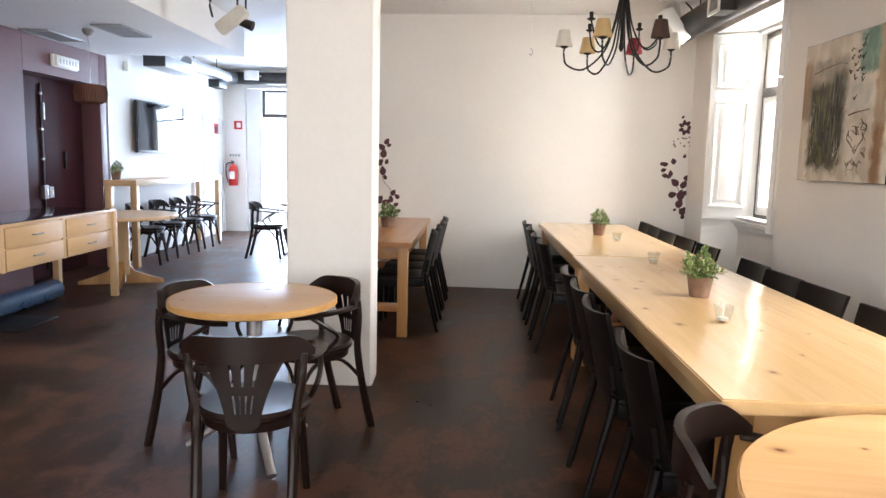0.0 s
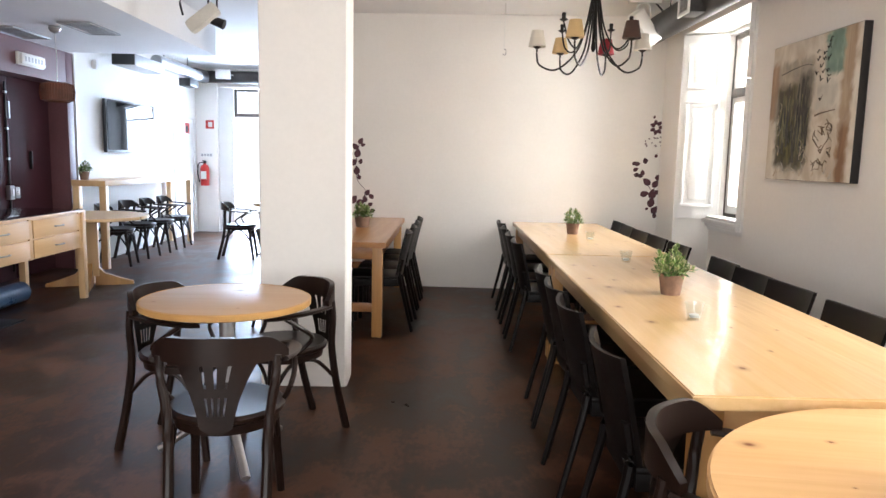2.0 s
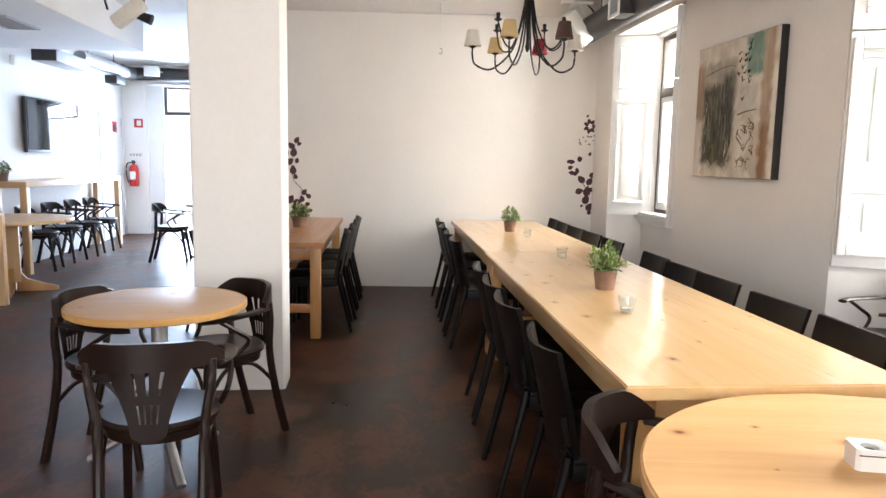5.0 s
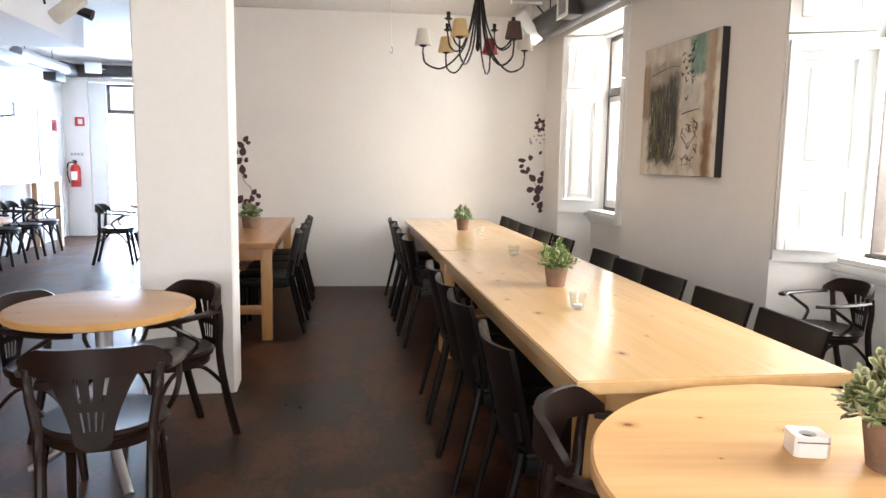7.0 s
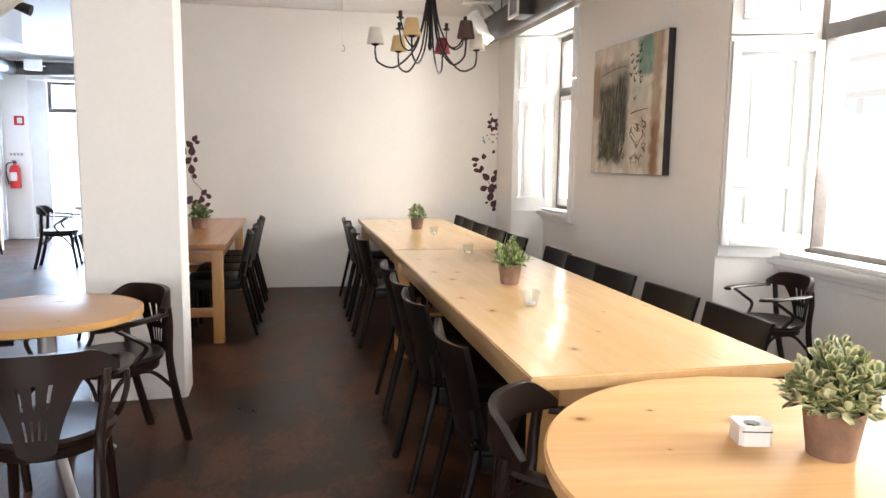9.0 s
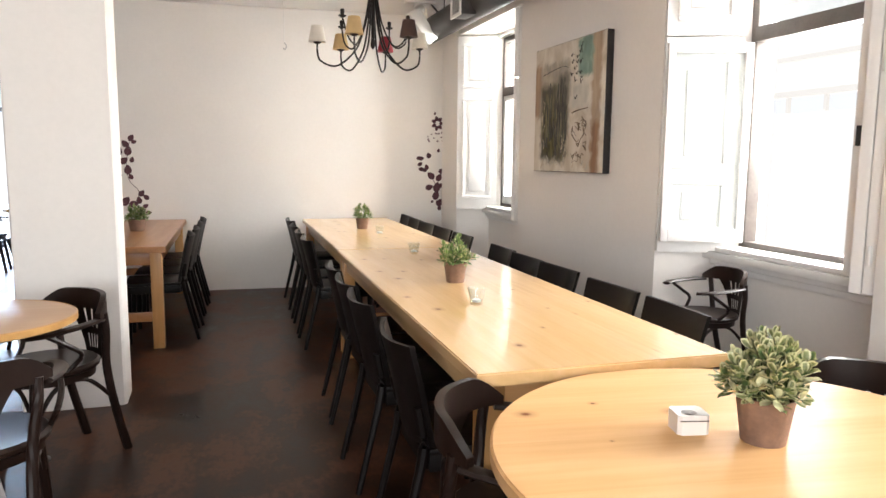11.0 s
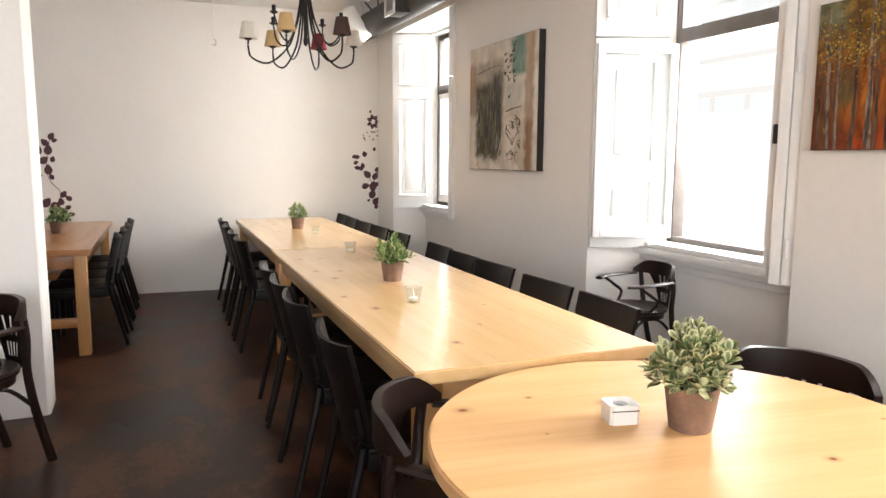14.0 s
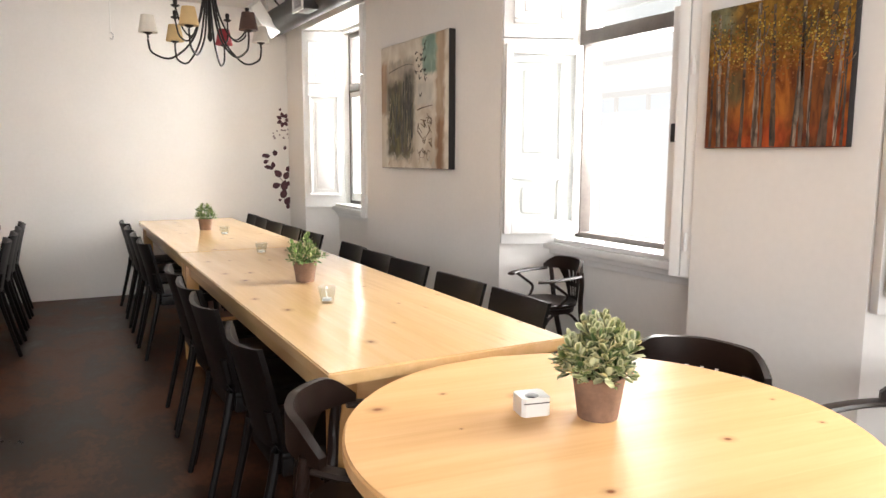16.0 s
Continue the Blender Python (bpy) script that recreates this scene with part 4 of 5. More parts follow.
sb = thing("spotlight", pose(-1.875, 6.25, 2.54), "small black spotlight hanging from the ceiling", "lamp")
part("housing", tube([(-0.055, 0, 0.018), (0.06, 0, -0.022)], 0.034, 14, 0, radius_end=0.044), PLASTIC_B, sb)
part("rod", tube([(0.0, 0, 0.05), (0.0, 0, 0.409)], 0.008, 8, 0), PLASTIC_B, sb)

cord = thing("pull_cord", pose(0.69, 7.1, 2.95), "thin white cord with a hook hanging from the ceiling", "cord")
part("string", tube([(0, 0, -0.002), (0.003, 0, -0.25), (0, 0, -0.44)], 0.004, 6, 4), PLASTIC_W, cord)
part("hook", tube([(0, 0, -0.44), (0.02, 0, -0.46), (0.012, 0, -0.50), (-0.012, 0, -0.49)], 0.005, 6, 4), STEEL, cord)


def ceiling_vent(x0, x1, y0, y1):
    v = thing("ceiling_vent", pose((x0 + x1) / 2, (y0 + y1) / 2, 2.56), "grey slatted air vent set in the low ceiling", "vent", "ceiling vents")
    w, d = (x1 - x0) / 2, (y1 - y0) / 2
    part("backing", box(-w + 0.02, w - 0.02, -d + 0.02, d - 0.02, -0.008, -0.001, 0), PLASTIC_B, v)
    for a, b, c, e in ((-w, w, -d, -d + 0.025), (-w, w, d - 0.025, d), (-w, -w + 0.025, -d + 0.026, d - 0.026), (w - 0.025, w, -d + 0.026, d - 0.026)):
        part("frame", box(a, b, c, e, -0.018, -0.001, 0.002), GALV, v)
    n = int(2 * d / 0.035)
    for k in range(1, n):
        part("slat", box(-w + 0.026, w - 0.026, -d + k * 0.035, -d + k * 0.035 + 0.018, -0.014, -0.009, 0), GALV, v)
    return v


ceiling_vent(-4.25, -3.95, 6.82, 7.47)
ceiling_vent(-3.38, -3.08, 6.50, 7.12)

pend = thing("pendant_lamp", pose(-3.545, 6.78, 2.56), "pendant lamp with a reddish-brown slatted drum shade", "lamp")
part("ceiling_rose", lathe([(0.05, -0.002), (0.055, -0.02), (0.04, -0.05), (0.012, -0.065)], 20), STEEL, pend)
part("cable", tube([(0, 0, -0.06), (0.008, 0, -0.3), (0, 0, -0.54)], 0.004, 6, 3), PLASTIC_W, pend)
drum = part("shade", lathe([(0.10, -0.515), (0.135, -0.53), (0.145, -0.60), (0.135, -0.68), (0.105, -0.695), (0.10, -0.69), (0.13, -0.67), (0.14, -0.60), (0.13, -0.535), (0.10, -0.52)], 36), WICKER, pend)
for k in range(40):
    a = 2 * math.pi * k / 40
    c, s = math.cos(a), math.sin(a)
    part("slat", tube([(0.137 * c, 0.137 * s, -0.53), (0.149 * c, 0.149 * s, -0.605), (0.137 * c, 0.137 * s, -0.68)], 0.004, 4, 3), WICKER, drum)

ex = thing("emergency_light", pose(XL + 0.002, 7.67, 2.35), "white emergency light box on the aubergine wall", "light")
part("base", box(0, 0.03, -0.24, 0.24, -0.065, 0.065, 0.006), PLASTIC_W, ex)
part("diffuser", box(0.031, 0.06, -0.22, 0.22, -0.055, 0.055, 0.01), PLASTIC_W, ex)
for k in range(6):
    part("lettering", box(0.0605, 0.062, -0.17 + k * 0.06, -0.14 + k * 0.06, -0.025, 0.025, 0), GALV, ex, "grey unreadable bars")

fx = thing("fire_extinguisher", pose(-4.11, 12.80, 0.85), "red fire extinguisher hung on a white pier", "extinguisher")
part("cylinder", lathe([(0, 0.0), (0.07, 0.0), (0.08, 0.015), (0.08, 0.30), (0.06, 0.36), (0.025, 0.385), (0.025, 0.40), (0, 0.40)], 24), RED, fx)
part("label_plate", box(-0.05, 0.05, -0.083, -0.0795, 0.12, 0.26, 0.001), PLASTIC_W, fx, "white label")
part("valve", box(-0.025, 0.025, -0.025, 0.025, 0.401, 0.44, 0.004), PLASTIC_B, fx)
part("lever", box(-0.015, 0.015, -0.10, 0.03, 0.442, 0.455, 0.003), PLASTIC_B, fx)
part("hose", tube([(0.0, -0.03, 0.42), (-0.10, -0.04, 0.39), (-0.115, -0.04, 0.22), (-0.08, -0.05, 0.06)], 0.01, 8, 6), PLASTIC_B, fx)
part("wall_hook", box(-0.03, 0.03, 0.03, 0.098, 0.34, 0.37, 0.003), STEEL, fx)
sg = thing("fire_sign", pose(-4.035, 12.897, 1.95), "square red fire equipment sign on a white pier", "sign")
part("plate", box(-0.075, 0.075, -0.006, -0.001, -0.075, 0.075, 0.001), RED, sg)
part("symbol", box(-0.03, 0.045, -0.009, -0.0065, -0.045, 0.045, 0.001), PLASTIC_W, sg)
sl = thing("notice", pose(-4.10, 12.897, 1.40), "small notice with unreadable printed bars", "sign")
part("plate", box(-0.12, 0.12, -0.004, -0.001, -0.035, 0.035, 0), PLASTIC_W, sl)
for k in range(4):
    part("print", box(-0.10 + k * 0.052, -0.065 + k * 0.052, -0.006, -0.0045, -0.02, 0.02, 0), GALV, sl)
sd = thing("door_sign", pose(XL - 0.001, 12.5, 1.86), "small red and dark notice on a white door", "sign")
part("plate", box(0.0, 0.004, -0.12, 0.08, -0.09, 0.09, 0), RED, sd)
part("panel", box(0.0045, 0.006, -0.10, 0.0, -0.07, 0.04, 0), PLASTIC_B, sd)
ss = thing("wall_sensor", pose(XL + 0.001, 9.1, 2.5), "small white motion sensor on the wall", "sensor")
part("body", box(0, 0.06, -0.04, 0.04, -0.06, 0.06, 0.015), PLASTIC_W, ss)

# ---- chandelier ----
ch = thing("chandelier", pose(1.155, 5.2, -0.015, 0, 0, -12.4), "dark wrought-iron chandelier with fabric shades in mixed colours", "chandelier")
part("stem", tube([(0, 0, 2.25), (0, 0, 2.96)], 0.010, 8, 0), IRON, ch)
part("ceiling_cup", lathe([(0.015, 2.88), (0.05, 2.91), (0.055, 2.963)], 20), IRON, ch)
part("hub", lathe([(0.006, 2.22), (0.016, 2.24), (0.018, 2.26), (0.012, 2.29), (0.014, 2.5), (0.011, 2.56)], 16), IRON, ch)


def shade_arm(ang, r, z_low, z_cup, mat, label):
    c, s = math.cos(radians(ang)), math.sin(radians(ang))
    pts = [(0.02 * c, 0.02 * s, 2.62), (0.06 * c, 0.06 * s, 2.40), (0.12 * c, 0.12 * s, 2.22), (0.26 * c, 0.26 * s, z_low), (0.38 * c, 0.38 * s, z_low + 0.03), (r * c, r * s, z_low + 0.10), (r * c, r * s, z_cup)]
    arm = part("arm", tube(pts, 0.007, 7, 6), IRON, ch)
    part("candle_cup", lathe([(0.012, z_cup), (0.03, z_cup + 0.012), (0.03, z_cup + 0.018), (0.013, z_cup + 0.02), (0.013, z_cup + 0.07)], 14, at=(r * c, r * s, 0)), IRON, arm)
    if mat:
        z = z_cup + 0.015
        bm = lathe([(0.062, z), (0.064, z), (0.042, z + 0.115), (0.040, z + 0.115), (0.060, z + 0.002)], 28, at=(r * c, r * s, 0))
        part("shade", bm, mat, arm, label)
    else:
        part("bulb", lathe([(0.012, z_cup + 0.07), (0.016, z_cup + 0.085), (0.008, z_cup + 0.11), (0, z_cup + 0.125)], 12, at=(r * c, r * s, 0)), GLASS, arm)


for ang, mat, label in ((182, SHADE_CREAM, "cream fabric shade"), (128, SHADE_TAN, "tan fabric shade"), (76, SHADE_RED, "dark red fabric shade"), (28, SHADE_CREAM, "cream fabric shade"), (-52, SHADE_BROWN, "dark brown fabric shade"), (-108, SHADE_TAN, "tan fabric shade")):
    shade_arm(ang, 0.405, 2.095, 2.245, mat, label)
for ang, r, zl, zc in ((150, 0.27, 2.24, 2.385), (-135, 0.30, 2.24, 2.40), (60, 0.25, 2.24, 2.40), (5, 0.24, 2.24, 2.36), (-20, 0.27, 2.24, 2.39)):
    c, s = math.cos(radians(ang)), math.sin(radians(ang))
    arm = part("upper_arm", tube([(0.02 * c, 0.02 * s, 2.66), (0.07 * c, 0.07 * s, 2.40), (0.16 * c, 0.16 * s, zl), (0.24 * c, 0.24 * s, zl + 0.03), (r * c, r * s, zc)], 0.006, 7, 6), IRON, ch)
    part("candle_cup", lathe([(0.01, zc), (0.028, zc + 0.01), (0.028, zc + 0.016), (0.013, zc + 0.018), (0.015, zc + 0.055), (0.01, zc + 0.06)], 14, at=(r * c, r * s, 0)), IRON, arm)

# ---- paintings ----


def canvas_patch(parent, y0, y1, z0, z1, mat, lift, wob, seed, name="paint_patch"):
    """A ragged patch of thick paint on a canvas whose face looks along -x."""
    g = random.Random(seed)
    pts = []
    for k in range(10):
        pts.append((y0 + (y1 - y0) * k / 10, z0 + g.uniform(-wob, wob)))
    for k in range(10):
        pts.append((y1 + g.uniform(-wob, wob), z0 + (z1 - z0) * k / 10))
    for k in range(10):
        pts.append((y1 - (y1 - y0) * k / 10, z1 + g.uniform(-wob, wob)))
    for k in range(10):
        pts.append((y0 + g.uniform(-wob, wob), z1 - (z1 - z0) * k / 10))
    m = Matrix(((0, 0, -1, 0), (1, 0, 0, 0), (0, 1, 0, 0), (0, 0, 0, 1)))
    return part(name, prism(pts, 0.0, lift, m=m), mat, parent)


def paint(name, a, b, scale=6.0, stretch=(1, 1, 1), third=None, lo=0.35, hi=0.7):
    """Brushed oil paint: two or three colours streaked into one another."""
    m = bpy.data.materials.new(name)
    m.use_nodes = True
    n, l, bs = m.node_tree.nodes, m.node_tree.links, m.node_tree.nodes["Principled BSDF"]
    co, mp, no, rp, bp = (n.new("ShaderNode" + k) for k in ("TexCoord", "Mapping", "TexNoise", "ValToRGB", "Bump"))
    mp.inputs["Scale"].default_value = stretch
    no.inputs["Scale"].default_value, no.inputs["Detail"].default_value, no.inputs["Distortion"].default_value = scale, 6, 0.7
    l.new(co.outputs["Object"], mp.inputs[0])
    l.new(mp.outputs[0], no.inputs["Vector"])
    l.new(no.outputs["Fac"], rp.inputs[0])
    e = rp.color_ramp.elements
    e[0].position, e[1].position = lo, hi
    e[0].color, e[1].color = (*a, 1), (*b, 1)
    if third:
        x = e.new((lo + hi) / 2)
        x.color = (*third, 1)
    l.new(rp.outputs[0], bs.inputs["Base Color"])
    bs.inputs["Roughness"].default_value = 0.5
    bp.inputs["Strength"].default_value, bp.inputs["Distance"].default_value = 0.3, 0.01
    l.new(no.outputs["Fac"], bp.inputs["Height"])
    l.new(bp.outputs[0], bs.inputs["Normal"])
    return m


P_CREAM = paint("cream_oil_paint", (0.42, 0.33, 0.22), (0.64, 0.56, 0.44), 4, (1, 1, 0.6))
P_UMBER = paint("umber_line_paint", (0.06, 0.04, 0.025), (0.26, 0.18, 0.11), 14)


def blended_painting(name, layers):
    """Oil paint worked wet: soft-edged fields of streaked colour laid over a cream ground."""
    m = bpy.data.materials.new(name)
    m.use_nodes = True
    n, l, bs = m.node_tree.nodes, m.node_tree.links, m.node_tree.nodes["Principled BSDF"]
    co = n.new("ShaderNodeTexCoord")

    def node(kind, links, values, out=0):
        x = n.new("ShaderNode" + kind)
        for k, v in values.items():
            x.inputs[k].default_value = v
        for k, v in links.items():
            l.new(v, x.inputs[k])
        return x

    def maths(op, a, b):
        x = n.new("ShaderNodeMath")
        x.operation = op
        for k, v in ((0, a), (1, b)):
            if isinstance(v, (int, float)):
                x.inputs[k].default_value = v
            else:
                l.new(v, x.inputs[k])
        return x.outputs[0]

    rag = node("TexNoise", {"Vector": co.outputs["Object"]}, {"Scale": 9.0, "Detail": 6.0, "Distortion": 0.8}).outputs["Color"]
    push = n.new("ShaderNodeVectorMath")
    push.operation = "MULTIPLY_ADD"
    l.new(rag, push.inputs[0])
    push.inputs[1].default_value = (0.0, 0.11, 0.13)
    l.new(co.outputs["Object"], push.inputs[2])
    sep = node("SeparateXYZ", {0: push.outputs[0]}, {})
    colour = None
    for y0, y1, z0, z1, soft, amount, a, b, scale, stretch in layers:
        mp = node("Mapping", {0: co.outputs["Object"]}, {"Scale": stretch, "Location": (0, y0 * 7, z0 * 5)})
        no = node("TexNoise", {"Vector": mp.outputs[0]}, {"Scale": scale, "Detail": 7.0, "Distortion": 1.0})
        rp = n.new("ShaderNodeValToRGB")
        rp.color_ramp.elements[0].position, rp.color_ramp.elements[1].position = 0.36, 0.66
        rp.color_ramp.elements[0].color, rp.color_ramp.elements[1].color = (*a, 1), (*b, 1)
        l.new(no.outputs["Fac"], rp.inputs[0])
        if colour is None:
            colour = rp.outputs[0]
            continue
        mask = amount
        for axis, lo, hi in ((1, y0 + 0.055, y1 + 0.055), (2, z0 + 0.065, z1 + 0.065)):
            for edge, sign in ((lo, 1), (hi, -1)):
                g = node("MapRange", {"Value": sep.outputs[axis]}, {"From Min": edge - sign * soft, "From Max": edge + sign * soft})
                g.interpolation_type = "SMOOTHSTEP"
                mask = maths("MULTIPLY", g.outputs[0], mask)
        mask = maths("MULTIPLY", mask, maths("MINIMUM", 1.0, maths("ADD", 0.45, maths("MULTIPLY", no.outputs["Fac"], 1.1))))
        mx = n.new("ShaderNodeMix")
        mx.data_type = "RGBA"
        l.new(mask, mx.inputs[0])
        l.new(colour, mx.inputs[6])
        l.new(rp.outputs[0], mx.inputs[7])
        colour = mx.outputs[2]
    l.new(colour, bs.inputs["Base Color"])
    bs.inputs["Roughness"].default_value = 0.5
    bs.inputs["Specular IOR Level"].default_value = 0.2
    bp = node("Bump", {"Height": rag}, {"Strength": 0.2, "Distance": 0.01})
    l.new(bp.outputs[0], bs.inputs["Normal"])
    return m


P_FIELD = blended_painting("worked_abstract_oil_paint", (
    (-0.6, 0.6, -0.5, 0.5, 0.01, 1.0, (0.52, 0.45, 0.36), (0.77, 0.73, 0.65), 5, (1, 1, 0.7)),
    (0.40, 0.60, -0.05, 0.33, 0.03, 0.9, (0.20, 0.10, 0.05), (0.44, 0.30, 0.19), 5, (1, 2, 0.5)),
    (-0.03, 0.41, -0.36, 0.33, 0.03, 0.85, (0.22, 0.19, 0.15), (0.46, 0.39, 0.30), 7, (1, 1.6, 0.5)),
    (0.0, 0.40, -0.38, 0.17, 0.04, 1.0, (0.012, 0.012, 0.011), (0.17, 0.15, 0.085), 9, (1, 1.8, 0.45)),
    (0.12, 0.36, -0.33, -0.02, 0.05, 1.0, (0.008, 0.008, 0.007), (0.13, 0.115, 0.04), 12, (1, 1.6, 0.6)),
    (-0.02, 0.16, -0.20, 0.24, 0.05, 0.95, (0.010, 0.011, 0.014), (0.22, 0.20, 0.16), 11, (1, 2.2, 0.4)),
    (-0.30, -0.07, -0.02, 0.16, 0.03, 0.9, (0.42, 0.41, 0.37), (0.58, 0.56, 0.50), 6, (1, 1, 1)),
    (-0.36, -0.16, 0.20, 0.46, 0.025, 0.95, (0.05, 0.16, 0.13), (0.30, 0.42, 0.35), 6, (1, 1.5, 0.7)),
    (-0.46, -0.345, -0.5, 0.5, 0.025, 0.9, (0.26, 0.15, 0.08), (0.54, 0.42, 0.29), 5, (1, 2.4, 0.4)),
    (-0.44, -0.36, -0.46, -0.12, 0.03, 0.9, (0.17, 0.075, 0.035), (0.34, 0.19, 0.10), 5, (1, 2.4, 0.5)),
))
P_BLACK = material("black_canvas_edge", (0.015, 0.012, 0.012), 0.6, spread=0.1, scale=10, fine=80, bump=0.05)

pa = thing("abstract_painting", pose(XR - 0.052, 4.50, 1.775), "large abstract canvas in cream, olive-black and teal", "painting")
part("canvas", box(0, 0.05, -0.515, 0.515, -0.455, 0.455, 0.003), P_BLACK, pa, "black painted canvas edges")
canvas_patch(pa, -0.512, 0.512, -0.452, 0.452, P_FIELD, 0.002, 0.001, 1)


def stroke(parent, line, width, mat, seed):
    """One thin loaded brush line on a canvas that looks along -x."""
    g = random.Random(seed)
    pts = [(-0.0024, y + g.uniform(-0.004, 0.004), z + g.uniform(-0.004, 0.004)) for y, z in line]
    return part("brush_mark", tube(pts, width, 6, 4, radius_end=width * 0.5), mat, parent)


FACE = Matrix(((0, 0, -1, 0), (1, 0, 0, 0), (0, 1, 0, 0), (0, 0, 0, 1)))


def painted_limb(parent, name, y0, z0, y1, z1, w0, w1, mat, lift):
    """A wavering, tapering stroke laid flat on a canvas that looks along -x."""
    n, bend = 14, g.uniform(-0.012, 0.012)
    left, right = [], []
    for k in range(n + 1):
        v = k / n
        c = y0 + (y1 - y0) * v + bend * math.sin(v * math.pi) + g.uniform(-0.0015, 0.0015)
        w = (w0 + (w1 - w0) * v) * g.uniform(0.72, 1.2)
        left.append((c - w, z0 + (z1 - z0) * v))
        right.append((c + w, z0 + (z1 - z0) * v))
    return part(name, prism(left + right[::-1], 0.0, lift, None, FACE), mat, parent)


P_SOOT = paint("soot_oil_paint", (0.010, 0.010, 0.010), (0.075, 0.070, 0.050), 22, (1, 2, 0.5))
P_OLIVE = paint("olive_oil_paint", (0.05, 0.048, 0.02), (0.24, 0.21, 0.10), 22, (1, 2, 0.5))
P_ASH = paint("ash_grey_oil_paint", (0.22, 0.21, 0.18), (0.56, 0.53, 0.46), 22, (1, 2, 0.5))
g = random.Random(21)
# upright strokes that make up the dark mass, then paler drags over it
for count, mat, lift, wide in ((22, P_SOOT, 0.0031, 0.020), (14, P_OLIVE, 0.0034, 0.012), (12, P_SOOT, 0.0037, 0.009)):
    for k in range(count):
        y, z = g.uniform(0.0, 0.37), g.uniform(-0.34, 0.02)
        painted_limb(pa, "brush_mark", y, z, y + g.uniform(-0.03, 0.03), min(0.2, z + g.uniform(0.08, 0.26)), wide * g.uniform(0.4, 1.0), wide * 0.25, mat, lift)
for k in range(16):
    y = g.uniform(-0.30, 0.40)
    painted_limb(pa, "brush_mark", y, g.uniform(-0.44, -0.38), y + g.uniform(-0.05, 0.05), g.uniform(-0.40, -0.33), 0.010, 0.003, P_CREAM if k % 3 else P_ASH, 0.0030)
g = random.Random(8)
for col, (y, z0, z1, count) in enumerate(((-0.06, 0.12, 0.40, 6), (-0.13, 0.05, 0.42, 9), (-0.19, 0.16, 0.43, 8))):
    for k in range(count):
        z = z0 + (z1 - z0) * k / count + g.uniform(-0.006, 0.006)
        yy = y + g.uniform(-0.02, 0.02)
        if g.random() < 0.25:
            continue
        stroke(pa, [(yy + 0.018, z + g.uniform(0, 0.02)), (yy + 0.01, z - 0.008), (yy, z + g.uniform(-0.012, 0.022)), (yy - 0.016, z + g.uniform(-0.012, 0.024))], 0.0042, P_BLACK, k + 20 * col)
stroke(pa, [(0.38, 0.255), (0.22, 0.275), (0.06, 0.285), (-0.02, 0.275)], 0.0028, P_BLACK, 71)
stroke(pa, [(-0.08, -0.045), (-0.16, -0.03), (-0.30, -0.02)], 0.006, P_UMBER, 72)
for k in range(17):
    y, z = g.uniform(-0.27, -0.09), g.uniform(-0.37, -0.07)
    line = [(y, z)]
    for step in range(g.choice((2, 3, 3, 4))):
        y, z = min(-0.08, max(-0.29, y + g.uniform(-0.06, 0.06))), z + g.uniform(-0.05, 0.03)
        line.append((y, z))
    stroke(pa, line, g.uniform(0.0028, 0.0062), P_UMBER, 80 + k)
for k in range(12):
    y, z = g.uniform(0.33, 0.40) if k < 5 else g.uniform(-0.01, 0.10), g.uniform(-0.30, 0.10) if k < 5 else g.uniform(-0.385, -0.24)
    stroke(pa, [(y, z), (y - g.uniform(0, 0.03), z + 0.04), (y + g.uniform(-0.03, 0.02), z + g.uniform(0.06, 0.1))], 0.0026, P_CREAM, 110 + k)

F_BASE = blended_painting("forest_oil_paint", (
    (-0.6, 0.6, -0.5, 0.5, 0.01, 1.0, (0.13, 0.030, 0.010), (0.46, 0.155, 0.025), 11, (1, 2.2, 0.6)),
    (-0.4, 0.4, -0.4, -0.17, 0.07, 0.8, (0.12, 0.010, 0.008), (0.45, 0.07, 0.02), 14, (1, 1.5, 0.9)),
    (0.14, 0.40, -0.3, 0.1, 0.06, 0.7, (0.03, 0.02, 0.014), (0.22, 0.075, 0.02), 12, (1, 2, 0.7)),
    (-0.24, -0.08, -0.3, 0.05, 0.05, 0.7, (0.03, 0.02, 0.016), (0.20, 0.065, 0.02), 12, (1, 2, 0.7)),
    (-0.4, 0.4, 0.07, 0.4, 0.09, 0.85, (0.035, 0.028, 0.010), (0.36, 0.20, 0.030), 17, (1, 1, 1)),
    (0.18, 0.36, 0.16, 0.4, 0.05, 0.7, (0.07, 0.11, 0.08), (0.24, 0.28, 0.18), 14, (1, 1, 1)),
    (0.12, 0.20, -0.08, 0.04, 0.03, 0.5, (0.05, 0.09, 0.05), (0.14, 0.18, 0.08), 14, (1, 1, 1)),
))
F_GOLD = paint("golden_foliage_paint", (0.09, 0.055, 0.012), (0.50, 0.32, 0.04), 14, (1, 1, 1), (0.26, 0.13, 0.02))
F_YEL = paint("yellow_leaf_paint", (0.40, 0.25, 0.03), (0.62, 0.45, 0.08), 20)
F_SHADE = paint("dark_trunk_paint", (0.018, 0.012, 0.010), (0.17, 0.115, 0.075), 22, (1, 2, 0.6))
F_TRUNK = paint("grey_trunk_paint", (0.05, 0.038, 0.030), (0.42, 0.34, 0.25), 22, (1, 2, 0.6))
pb = thing("forest_painting", pose(XR - 0.036, 1.652, 1.70), "canvas of birch trunks against orange and gold foliage", "painting")
part("canvas", box(0, 0.034, -0.292, 0.292, -0.26, 0.285, 0.003), P_BLACK, pb, "dark painted canvas edges")
canvas_patch(pb, -0.29, 0.29, -0.258, 0.283, F_BASE, 0.0015, 0.0005, 1)
g = random.Random(11)
